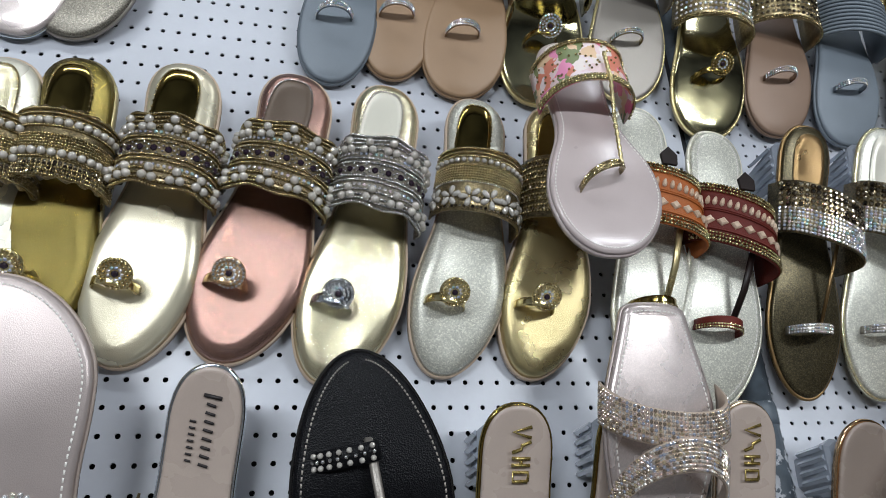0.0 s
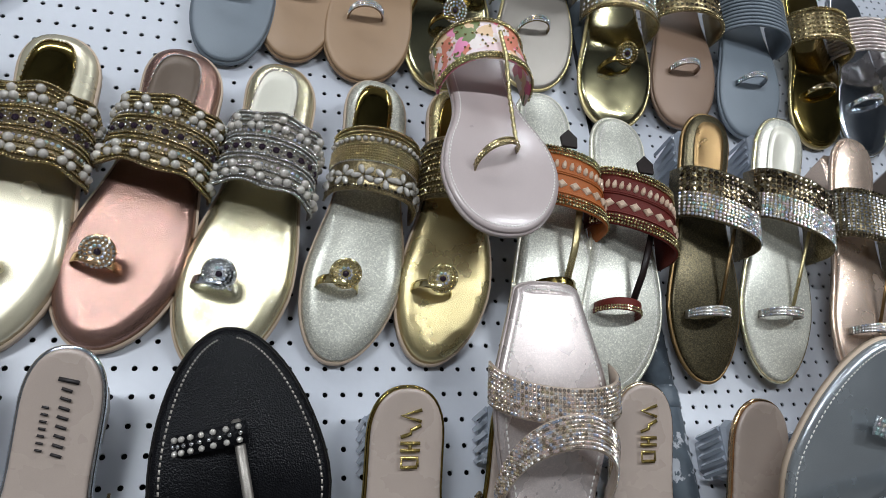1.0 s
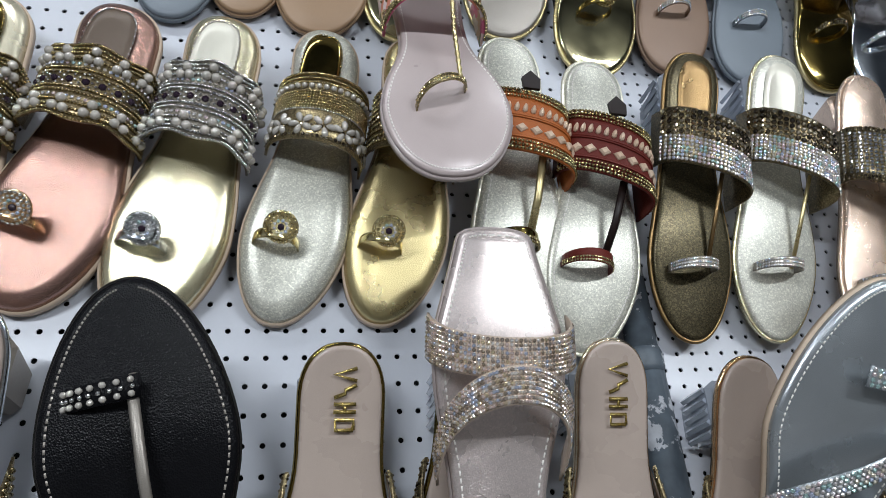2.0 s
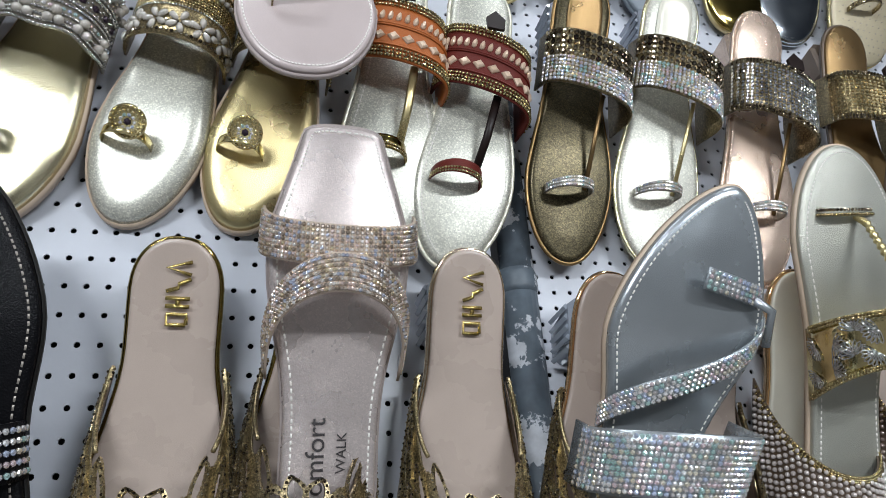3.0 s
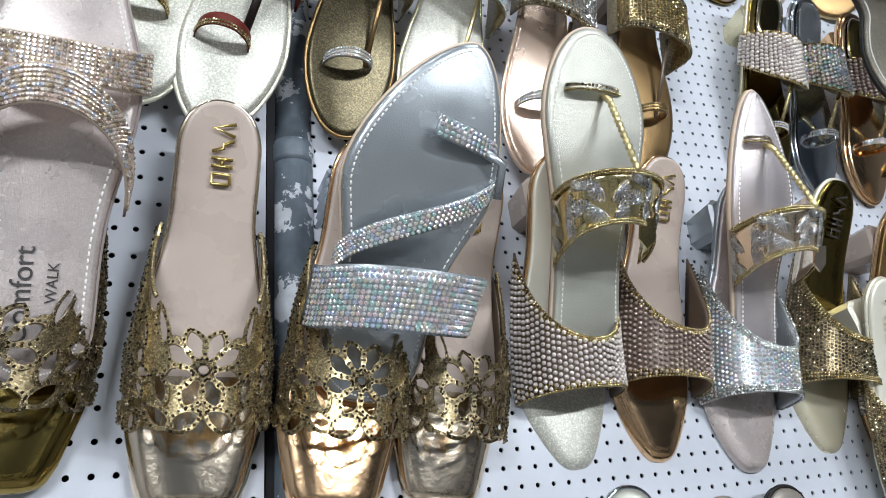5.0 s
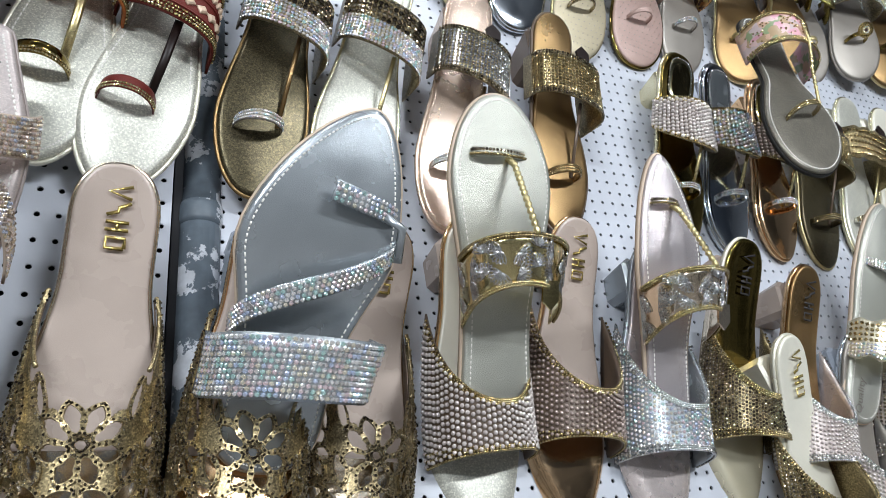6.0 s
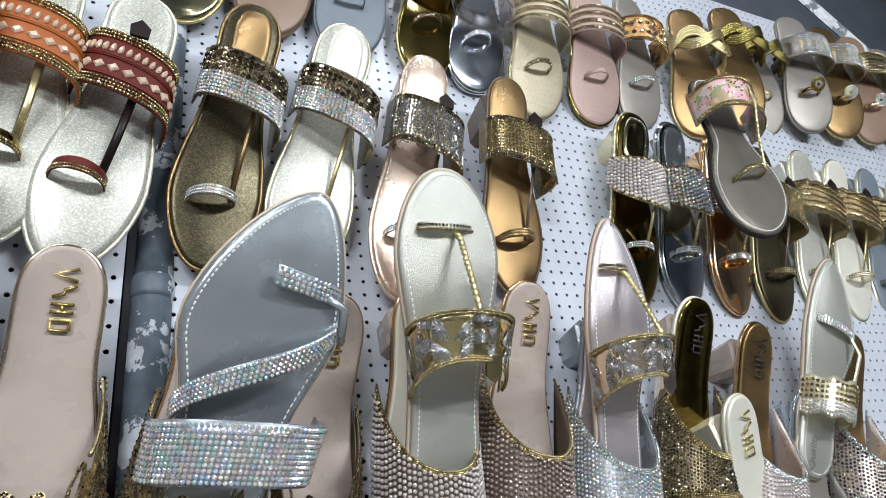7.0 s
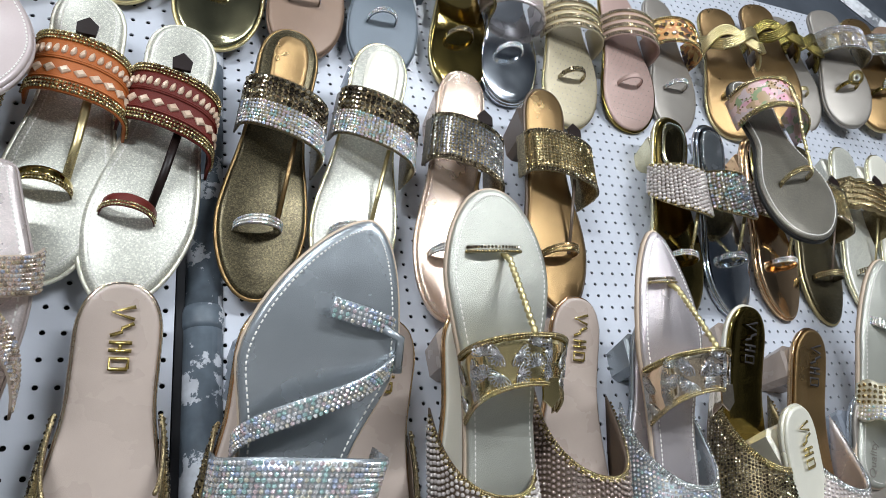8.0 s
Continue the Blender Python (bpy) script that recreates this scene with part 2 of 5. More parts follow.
M = {
    "gold_foil": leather("gold_foil", (0.28, 0.22, 0.065), 1.0, 0.24, 1400, 0.4, 0.25, crease=0.2),
    "pale_mirror": leather("pale_mirror", (0.78, 0.66, 0.34), 1.0, 0.1, 400, 0.03, 0.1),
    "gold_mirror": leather("gold_mirror", (0.32, 0.235, 0.07), 1.0, 0.06, 400, 0.02, 0.1),
    "olive_mirror": leather("olive_mirror", (0.42, 0.38, 0.22), 1.0, 0.1, 400, 0.03, 0.1),
    "copper_mirror": leather("copper_mirror", (0.80, 0.53, 0.30), 1.0, 0.1, 400, 0.05, 0.15, crease=0.35),
    "champagne_mirror": leather("champagne_mirror", (0.88, 0.74, 0.56), 1.0, 0.09, 400, 0.04, 0.12, crease=0.35),
    "silver_mirror": leather("silver_mirror", (0.66, 0.70, 0.74), 1.0, 0.1, 400, 0.03, 0.1),
    "cream_metal": leather("cream_metal", (0.76, 0.70, 0.52), 0.65, 0.25, 1300, 0.12, 0.08),
    "ivory_pearl": leather("ivory_pearl", (0.80, 0.77, 0.64), 0.5, 0.27, 800, 0.5, 0.06),
    "ivory_smooth": leather("ivory_smooth", (0.74, 0.71, 0.60), 0.2, 0.32, 1500, 0.1, 0.05),
    "ivory_glitter": leather("ivory_glitter", (0.68, 0.67, 0.58), 0.45, 0.36, 1000, 0.9, 0.06, fleck=0.4),
    "rose_metal": leather("rose_metal", (0.40, 0.24, 0.195), 0.85, 0.22, 900, 0.35, 0.06, crease=0.08),
    "gold_metal": leather("gold_metal", (0.62, 0.52, 0.27), 0.85, 0.28, 1100, 0.25, 0.1),
    "pale_gold": leather("pale_gold", (0.84, 0.77, 0.52), 0.9, 0.2, 900, 0.3, 0.08),
    "bronze_glitter": leather("bronze_glitter", (0.095, 0.078, 0.042), 0.75, 0.32, 1000, 0.9, 0.1, fleck=0.75),
    "pewter_glitter": leather("pewter_glitter", (0.22, 0.20, 0.16), 0.5, 0.35, 1300, 0.7, 0.1, fleck=0.7),
    "gold_glitter": leather("gold_glitter", (0.44, 0.35, 0.19), 0.9, 0.3, 1000, 0.9, 0.12, fleck=0.85),
    "dark_glitter": leather("dark_glitter", (0.29, 0.23, 0.13), 0.9, 0.3, 1000, 0.9, 0.12, fleck=0.85),
    "silver_lame": leather("silver_lame", (0.64, 0.56, 0.53), 0.6, 0.27, 1100, 0.4, 0.08, fleck=0.16),
    "nude_metal": leather("nude_metal", (0.48, 0.41, 0.385), 0.4, 0.32, 1400, 0.15, 0.05),
    "nude": leather("nude", (0.43, 0.35, 0.30), 0.0, 0.27, 1500, 0.08, 0.05),
    "pink_nude": leather("pink_nude", (0.50, 0.42, 0.405), 0.05, 0.3, 1400, 0.1, 0.04, coat=0.3),
    "blue_grey": leather("blue_grey", (0.39, 0.42, 0.44), 0.7, 0.25, 1400, 0.12, 0.06),
    "sage_metal": leather("sage_metal", (0.50, 0.50, 0.435), 0.6, 0.32, 1300, 0.4, 0.05),
    "lilac_metal": leather("lilac_metal", (0.64, 0.58, 0.58), 0.7, 0.24, 1300, 0.4, 0.05),
    "slate": leather("slate", (0.17, 0.20, 0.23), 0.1, 0.45, 1300, 0.15, 0.06),
    "tan": leather("tan", (0.33, 0.21, 0.12), 0.05, 0.42, 1300, 0.15, 0.06),
    "tan_edge": leather("tan_edge", (0.55, 0.43, 0.32), 0.0, 0.5, 1000, 0.1, 0.1),
    "brown": leather("brown", (0.24, 0.155, 0.105), 0.15, 0.42, 1300, 0.15, 0.06),
    "taupe": leather("taupe", (0.31, 0.28, 0.245), 0.45, 0.36, 1300, 0.2, 0.06),
    "black": leather("black", (0.004, 0.004, 0.005), 0.0, 0.3, 900, 0.5, 0.1, spec=0.12),
    "black_rubber": leather("black_rubber", (0.014, 0.013, 0.012), 0.0, 0.5, 700, 0.2, 0.1, spec=0.2),
    "copper": leather("copper", (0.70, 0.54, 0.43), 0.75, 0.25, 1100, 0.2, 0.08),
    "bronze": leather("bronze", (0.26, 0.165, 0.072), 0.85, 0.3, 1100, 0.25, 0.1),
    "lining": leather("lining", (0.42, 0.33, 0.26), 0.0, 0.4, 1000, 0.1, 0.08),
    "dark_lining": leather("dark_lining", (0.12, 0.085, 0.06), 0.2, 0.35, 1000, 0.1, 0.1),
    "orange_leather": leather("orange_leather", (0.36, 0.10, 0.022), 0.0, 0.5, 900, 0.4, 0.1, spec=0.3),
    "red_leather": leather("red_leather", (0.11, 0.016, 0.011), 0.0, 0.5, 900, 0.4, 0.1, spec=0.2),
    "thread": leather("thread", (0.78, 0.75, 0.70), 0.0, 0.6, 2000, 0.1, 0.05),
    "quilt_pink": leather("quilt_pink", (0.42, 0.29, 0.25), 0.2, 0.4, 1200, 0.3, 0.05),
    "quilt_gold": leather("quilt_gold", (0.44, 0.38, 0.26), 0.4, 0.35, 1200, 0.3, 0.05),
    "crystal": jewel("crystal", [(0.74, 0.72, 0.70), (0.92, 0.91, 0.9), (0.66, 0.74, 0.92), (0.86, 0.8, 0.66), (0.95, 0.94, 0.92), (0.56, 0.78, 0.74), (0.9, 0.74, 0.76), (0.6, 0.57, 0.56), (0.97, 0.97, 0.97)], 0.2, 0.75),
    "champagne_crystal": jewel("champagne_crystal", [(0.72, 0.62, 0.52), (0.92, 0.84, 0.74), (0.40, 0.32, 0.25), (0.95, 0.9, 0.84), (0.74, 0.62, 0.42), (0.9, 0.74, 0.68), (0.62, 0.66, 0.78), (0.5, 0.42, 0.36), (0.95, 0.93, 0.9)], 0.2, 0.8),
    "smoke": jewel("smoke", [(0.5, 0.42, 0.3), (0.25, 0.2, 0.14), (0.7, 0.62, 0.45), (0.12, 0.1, 0.08), (0.6, 0.5, 0.35)]),
    "gold_bead": jewel("gold_bead", [(0.58, 0.47, 0.25), (0.30, 0.23, 0.11)], 0.22),
    "bright_gold": jewel("bright_gold", [(0.72, 0.62, 0.38), (0.52, 0.42, 0.20)], 0.2),
    "silver_bead": jewel("silver_bead", [(0.8, 0.8, 0.78), (0.5, 0.5, 0.5)], 0.18),
    "pearl": jewel("pearl", [(0.58, 0.55, 0.50), (0.48, 0.45, 0.40)], 0.14, 0.35),
    "taupe_pearl": jewel("taupe_pearl", [(0.70, 0.64, 0.60), (0.52, 0.46, 0.43)], 0.16, 0.35),
    "brown_pearl": jewel("brown_pearl", [(0.44, 0.35, 0.31), (0.30, 0.23, 0.20)], 0.18, 0.5),
    "dark_stone": jewel("dark_stone", [(0.05, 0.02, 0.02), (0.02, 0.02, 0.04)], 0.08, 0.3),
    "bone": jewel("bone", [(0.62, 0.47, 0.35), (0.52, 0.37, 0.26)], 0.3, 0.15),
    "gold_print": leather("gold_print", (0.75, 0.58, 0.2), 0.9, 0.25, 900, 0.1, 0.1),
    "black_print": leather("black_print", (0.03, 0.025, 0.025), 0.0, 0.5, 900, 0.1, 0.1),
    "peg": leather("peg", (0.012, 0.006, 0.005), 0.0, 0.4, 900, 0.05, 0.1, spec=0.25),
    "clear": clear("clear", (0.50, 0.55, 0.63), 0.12),
    "floral_pink": floral("floral_pink", [(0.80, 0.62, 0.62), (0.75, 0.16, 0.30), (0.78, 0.55, 0.35), (0.82, 0.30, 0.48), (0.84, 0.74, 0.70), (0.20, 0.24, 0.10), (0.70, 0.24, 0.16), (0.85, 0.72, 0.74)], 85),
    "floral_dusk": floral("floral_dusk", [(0.55, 0.36, 0.26), (0.60, 0.32, 0.38), (0.24, 0.30, 0.16), (0.62, 0.44, 0.42), (0.40, 0.28, 0.16), (0.50, 0.40, 0.40)], 85),
    "orange_print": floral("orange_print", [(0.5, 0.2, 0.06), (0.7, 0.5, 0.2), (0.12, 0.06, 0.04), (0.55, 0.3, 0.1)], 130),
    "board": painted("board", (0.53, 0.55, 0.60), 0.3, 0.07, 6),
    # near-black colour for shade behind the holes and between the panels
    "shade_black": painted("shade_black", (0.012, 0.012, 0.014), 0.9),
    "wall": painted("wall", (0.28, 0.29, 0.31), 0.6, 0.1),
    # invented patches, pale and dark, to vary what the foil toes reflect
    "reflected_wall": chipped("reflected_wall", (0.06, 0.06, 0.055), (0.60, 0.60, 0.59), 2.4, 0.47),
    "dusk_wall": painted("dusk_wall", (0.14, 0.16, 0.19), 0.45, 0.15),
    "floor": painted("floor", (0.22, 0.21, 0.20), 0.25, 0.15),
    "ceiling": painted("ceiling", (0.2, 0.2, 0.21), 0.7, 0.08),
    "pipe": chipped("pipe", (0.105, 0.13, 0.155), (0.58, 0.60, 0.64), 30, 0.545),
    "beam": chipped("beam", (0.22, 0.23, 0.25), (0.75, 0.76, 0.78), 18, 0.42),
}

# ---- mesh helpers ----


def part(name, V, F, mat, parent=None, label="", smooth=True):
    me = bpy.data.meshes.new(name)
    me.from_pydata([tuple(v) for v in V], [], F)
    me.materials.append(M[mat] if isinstance(mat, str) else mat)
    if smooth:
        me.shade_smooth()
    ob = new(name, me)
    ob.parent = parent
    return tagged(ob, label)


def join(*meshes):
    V, F = [], []
    for v, f in meshes:
        k = len(V)
        V += list(v)
        F += [tuple(i + k for i in q) for q in f]
    return V, F


def sweep(pts, r, closed=False, n=6, flat=1.0, up=Vector((0, 0, 1))):
    """A tube along points; flat < 1 squashes it along up."""
    V, F, m = [], [], len(pts)
    for i, p in enumerate(pts):
        a, b = (pts[i - 1], pts[(i + 1) % m]) if closed else (pts[max(0, i - 1)], pts[min(m - 1, i + 1)])
        d = (Vector(b) - Vector(a)).normalized()
        s = d.cross(up)
        s = s.normalized() if s.length > 1e-5 else Vector((1, 0, 0))
        w = s.cross(d)
        rr = r(i / max(1, m - 1)) if callable(r) else r
        for k in range(n):
            t = 2 * math.pi * k / n
            V.append(Vector(p) + s * math.cos(t) * rr + w * math.sin(t) * rr * flat)
    for i in range(m if closed else m - 1):
        j = (i + 1) % m
        for k in range(n):
            F.append((i * n + k, i * n + (k + 1) % n, j * n + (k + 1) % n, j * n + k))
    if not closed:
        F += [tuple(range(n))[::-1], tuple((m - 1) * n + k for k in range(n))]
    return V, F


def block(c, size, bevel=0.1, taper=1.0):
    """A box with chamfered edges about c; taper scales its far (-z) end."""
    V, F = [], []
    sx, sy, sz = (s / 2 for s in size)
    rings = [(-1, 1 - bevel), (-1 + bevel, 1), (1 - bevel, 1), (1, 1 - bevel)]
    for z, k in rings:
        tp = taper if z < 0 else 1
        for x, y in ((-1, -.7), (-.7, -1), (.7, -1), (1, -.7), (1, .7), (.7, 1), (-.7, 1), (-1, .7)):
            V.append(Vector((c[0] + x * sx * k * tp, c[1] + y * sy * k * tp, c[2] + z * sz)))
    for r in range(3):
        for k in range(8):
            F.append((r * 8 + k, r * 8 + (k + 1) % 8, r * 8 + 8 + (k + 1) % 8, r * 8 + 8 + k))
    F += [tuple(range(8))[::-1], tuple(24 + k for k in range(8))]
    return V, F


def frame_on(fn, u, v):
    e = 0.01
    p = fn(u, v)
    a = fn(min(1, u + e), v) - fn(max(-1, u - e), v)
    b = fn(u, min(1, v + e)) - fn(u, max(0, v - e))
    nrm = a.cross(b)
    nrm = nrm.normalized() if nrm.length > 1e-12 else Vector((0, 0, 1))
    a = a.normalized()
    return p, a, nrm.cross(a), nrm


def stud(V, F, p, a, b, n, r, kind, spin=0.0):
    """One stone or bead set on a surface."""
    k = len(V)
    if kind == "stone":
        prof, m = ((1, 0), (0.95, 0.35), (0.5, 0.75)), 6
    elif kind == "baton":
        prof, m = ((1, 0), (1, 0.4), (0.7, 0.7)), 4
    else:
        prof, m = ((0.8, 0), (1, 0.5), (0.8, 1.1), (0.4, 1.45)), 7
    for w, h in prof:
        for q in range(m):
            t = 2 * math.pi * (q + 0.5) / m + spin
            V.append(p + (a * math.cos(t) + b * math.sin(t)) * r * w + n * r * h)
    for j in range(len(prof) - 1):
        for q in range(m):
            F.append((k + j * m + q, k + j * m + (q + 1) % m, k + (j + 1) * m + (q + 1) % m, k + (j + 1) * m + q))
    F.append(tuple(k + (len(prof) - 1) * m + q for q in range(m)))


def studs(fn, items, kind, tilt=0.0):
    V, F = [], []
    for u, v, r in items:
        p, a, b, n = frame_on(fn, u, v)
        if tilt:
            n = (n + a * random.uniform(-tilt, tilt) + b * random.uniform(-tilt, tilt)).normalized()
        stud(V, F, p, a, b, n, r, kind, random.uniform(0, 1))
    return V, F


def sheet(fn, nu, nv, thick):
    V, F = [], []
    for side in (0, 1):
        for i in range(nu + 1):
            for j in range(nv + 1):
                p, a, b, n = frame_on(fn, -1 + 2 * i / nu, j / nv)
                V.append(p - n * thick * side)
    w, h = nv + 1, (nu + 1) * (nv + 1)
    for i in range(nu):
        for j in range(nv):
            q = (i * w + j, (i + 1) * w + j, (i + 1) * w + j + 1, i * w + j + 1)
            F += [q, tuple(h + k for k in q[::-1])]
    for i in range(nu):
        for j in (0, nv):
            q = (i * w + j, (i + 1) * w + j, h + (i + 1) * w + j, h + i * w + j)
            F.append(q[::-1] if j == 0 else q)
    for j in range(nv):
        for i in (0, nu):
            q = (i * w + j, i * w + j + 1, h + i * w + j + 1, h + i * w + j)
            F.append(q if i == 0 else q[::-1])
    return V, F


def line(fn, u0, u1, v, n=24, lift=0.0):
    out = []
    for i in range(n + 1):
        p, a, b, m = frame_on(fn, u0 + (u1 - u0) * i / n, v(u0 + (u1 - u0) * i / n) if callable(v) else v)
        out.append(p + m * lift)
    return out


def row(fn, v, step, r, u0=-0.97, u1=0.97):
    """Stones along one line of a band, evenly spaced."""
    pts = line(fn, u0, u1, v, 16)
    length = sum((pts[i + 1] - pts[i]).length for i in range(16))
    m = max(2, int(length / step))
    return [(u0 + (u1 - u0) * (i + 0.5) / m, v, r) for i in range(m)]


# ---- the shoe: toe at y = 0, heel at y = length, z away from the wall ----
TOES = {
    "waisted": (0.26, 2.3, [(0, .9), (.12, .96), (.25, 1), (.36, .88), (.46, .66), (.56, .55), (.7, .55), (.86, .6), (1, .6)]),
    "round": (0.22, 2.3, [(0, .88), (.12, .95), (.27, 1), (.42, .88), (.56, .72), (.7, .66), (.88, .68), (1, .68)]),
    "oval": (0.29, 2.1, [(0, .92), (.12, .97), (.26, 1), (.38, .90), (.48, .76), (.58, .67), (.7, .65), (.86, .69), (1, .69)]),
    "ogive": (0.5, 1.95, [(0, 1), (.3, 1), (.4, .98), (.5, .86), (.6, .72), (.7, .66), (.88, .66), (1, .66)]),
    "point": (0.46, 1.65, [(0, 1), (.3, 1), (.4, .97), (.5, .82), (.6, .68), (.7, .62), (.88, .64), (1, .64)]),
    "square": (0.03, 2.6, [(0, .55), (.05, .62), (.12, .73), (.2, .87), (.28, 1), (.4, .98), (.5, .86), (.6, .72), (.7, .66), (.88, .66), (1, .66)]),
    "mule": (0.28, 1.9, [(0, .80), (.15, .93), (.28, 1), (.42, .93), (.55, .75), (.68, .61), (.85, .62), (1, .62)]),
    "mule_square": (0.03, 2.6, [(0, .56), (.06, .72), (.18, .90), (.28, 1), (.42, .94), (.55, .75), (.68, .60), (.85, .60), (1, .60)]),
}


class Shoe:
    def __init__(self, name, toe, heel, width, shape="round", dip=0.0, spin=0.0, asym=0.0, label="", group="", category="sandal", th=0.009, bend=0.0):
        T, K, self.bend = Vector(toe), Vector(heel), bend
        self.L, self.W, self.shape, self.dip, self.asym, self.th, self.wave = (K - T).length, width, shape, dip, asym, th, (0.0 if dip > .015 else 0.0036)
        y = (K - T).normalized()
        z = Vector((0, -1, 0)) - y * y.dot(Vector((0, -1, 0)))
        z.normalize()
        x = y.cross(z)
        m = Matrix((x, y, z)).transposed().to_4x4()
        m.translation = T
        self.ob = tagged(new(name), label, category, group)
        self.ob.matrix_world = m @ Matrix.Rotation(radians(spin), 4, "Y")
        self.cap, self.pw, tab = TOES[shape]
        self.tab = ([a for a, b in tab], [b for a, b in tab])

    def half(self, s):
        s = min(1, max(0, s))
        w = sum(float(np.interp(min(1, max(0, s + d)), *self.tab)) for d in (-.04, -.02, 0, .02, .04)) / 5 if self.cap > .1 or s > .12 else float(np.interp(s, *self.tab))
        if s < self.cap:
            w *= max(0, 1 - ((self.cap - s) / self.cap) ** self.pw) ** (1 / self.pw)
        if s > 0.86:
            w *= max(0, 1 - ((s - 0.86) / 0.14) ** 2.3) ** (1 / 2.3)
        return w * self.W / 2

    def mid(self, s):
        return self.asym * self.W * max(0, 1 - s / 0.5) ** 2 + self.bend * self.W * math.sin(math.pi * min(1, max(0, s)))

    def hz(self, s):
        s = min(1, max(0, s))
        return -self.dip * math.sin(math.pi * s ** 0.8) - 0.004 * (1 - min(1, s / 0.2)) ** 2 + self.wave * (math.sin(2 * math.pi * (s - .12)) - .4 * math.sin(4 * math.pi * s))

    def at(self, s, f, dz=0.0):
        return Vector((self.mid(s) + f * self.half(s), s * self.L, self.hz(s) + dz))

    def outline(self, inset=0.0, dz=0.0, n=34):
        ss = [(1 - math.cos(math.pi * i / n)) / 2 for i in range(n + 1)]
        P = [self.at(s, -1) for s in ss] + [self.at(s, 1) for s in ss[-2:0:-1]]
        out, m = [], len(P)
        for i, p in enumerate(P):
            d = P[(i + 1) % m] - P[i - 1]
            k = Vector((-d.y, d.x, 0))
            k = k.normalized() if k.length > 1e-9 else Vector((0, 0, 0))
            q = p - k * inset
            q.z = self.hz(q.y / self.L) + dz
            out.append(q)
        return out

    def slab(self, loops, pad=0.0, n=34, M_=6):
        """Rounded rim from loops of (inset, height), then the filled top."""
        V, F = [], []
        for ins, dz in loops:
            V += self.outline(ins, dz, n)
        m = 2 * n
        for j in range(len(loops) - 1):
            for i in range(m):
                F.append((j * m + i, j * m + (i + 1) % m, (j + 1) * m + (i + 1) % m, (j + 1) * m + i)[::-1])
        b = (len(loops) - 1) * m
        rows = []
        for i in range(1, n):
            l, r = V[b + i], V[b + m - i]
            ids = [b + i]
            for c in range(1, M_):
                p = l.lerp(r, c / M_)
                p.z += pad * math.sin(math.pi * c / M_) ** 0.6 * min(1, (r - l).length / (.5 * self.W)) ** 2
                ids.append(len(V))
                V.append(p)
            rows.append(ids + [b + m - i])
        for a, c in zip(rows, rows[1:]):
            for k in range(M_):
                F.append((a[k], c[k], c[k + 1], a[k + 1])[::-1])
        for k in range(M_):
            F.append((b, rows[0][k], rows[0][k + 1])[::-1])
            F.append((b + n, rows[-1][k + 1], rows[-1][k])[::-1])
        F.append(tuple(range(m)))
        return V, F

    def sole(self, top, edge, stitch=None, pipe=None, pad=0.0015, puff=0.004):
        th = self.th
        part("insole", *self.slab([(0.001, -th * .55), (0.0, -puff), (puff * .3, -puff * .3), (puff, 0), (puff * 1.8, 0.0002)], pad), top, self.ob)
        part("outsole", *self.slab([(0.0, -th), (-.0012, -th), (-.0012, -th * .5), (0.002, -th * .5)], 0), edge, self.ob)
        if stitch:
            V, F = [], []
            P = self.outline(puff * 1.5, 0.0004, 90)
            for i in range(0, len(P)):
                a, b = P[i], P[(i + 1) % len(P)]
                d = b - a
                k = max(1, int(d.length / 0.0034))
                for q in range(k):
                    p0, p1 = a + d * ((q + .15) / k), a + d * ((q + .8) / k)
                    if (p1 - p0).length < 0.001:
                        continue
                    s = Vector((-d.y, d.x, 0)).normalized() * 0.0006
                    u = Vector((0, 0, 0.0008))
                    c = len(V)
                    V += [p0 - s, p0 + s, p1 + s, p1 - s, p0.lerp(p1, .25) + u, p0.lerp(p1, .75) + u]
                    F += [(c, c + 1, c + 4), (c + 1, c + 2, c + 5, c + 4), (c + 2, c + 3, c + 5), (c + 3, c, c + 4, c + 5)]
            part("stitching", V, F, stitch, self.ob)
        if pipe:
            part("piping", *sweep(self.outline(-.0008, -th * .55, 40), 0.0021, True, 6), pipe, self.ob)

    def pad(self, mat, trim=None, s0=.66, s1=.955, w=.6):
        """An inset heel pad, with a beaded rim."""
        n, P = 40, []
        for i in range(n):
            t = 2 * math.pi * i / n
            c, d = math.cos(t), math.sin(t)
            s = (s0 + s1) / 2 + (s1 - s0) / 2 * math.copysign(abs(c) ** .7, c)
            f = w * math.copysign(abs(d) ** .7, d)
            P.append(Vector((f * .34 * self.W, s * self.L, self.hz(s) + 0.002)))
        c = sum(P, Vector()) / n
        rings = ((0, 0), (.08, .0016), (.3, .0012), (.55, .0006), (.8, .0003))
        V = [q.lerp(c, k) + Vector((0, 0, z)) for k, z in rings for q in P] + [c + Vector((0, 0, .0002))]
        F = [(j * n + i, j * n + (i + 1) % n, j * n + n + (i + 1) % n, j * n + n + i)[::-1] for j in range(4) for i in range(n)] + [(4 * n + i, 4 * n + (i + 1) % n, 5 * n)[::-1] for i in range(n)]
        ob = part("heel_pad", V, F, mat, self.ob)
        if trim:
            V, F = [], []
            for i in range(n):
                for q in (0, .5):
                    p = P[i].lerp(P[(i + 1) % n], q)
                    stud(V, F, p, Vector((1, 0, 0)), Vector((0, 1, 0)), Vector((0, 0, 1)), 0.0011, "bead")
            part("bead_rim", V, F, trim, ob)

    def arch(self, s0, s1, H, wf=1.03, slant=0.0, bow=0.0, bow1=None, low=0.006, lean=0.0, pw=1.0):
        """A strap over the foot: u runs across (-1..1), v from the toe side to the heel side."""
        bow1 = bow if bow1 is None else bow1

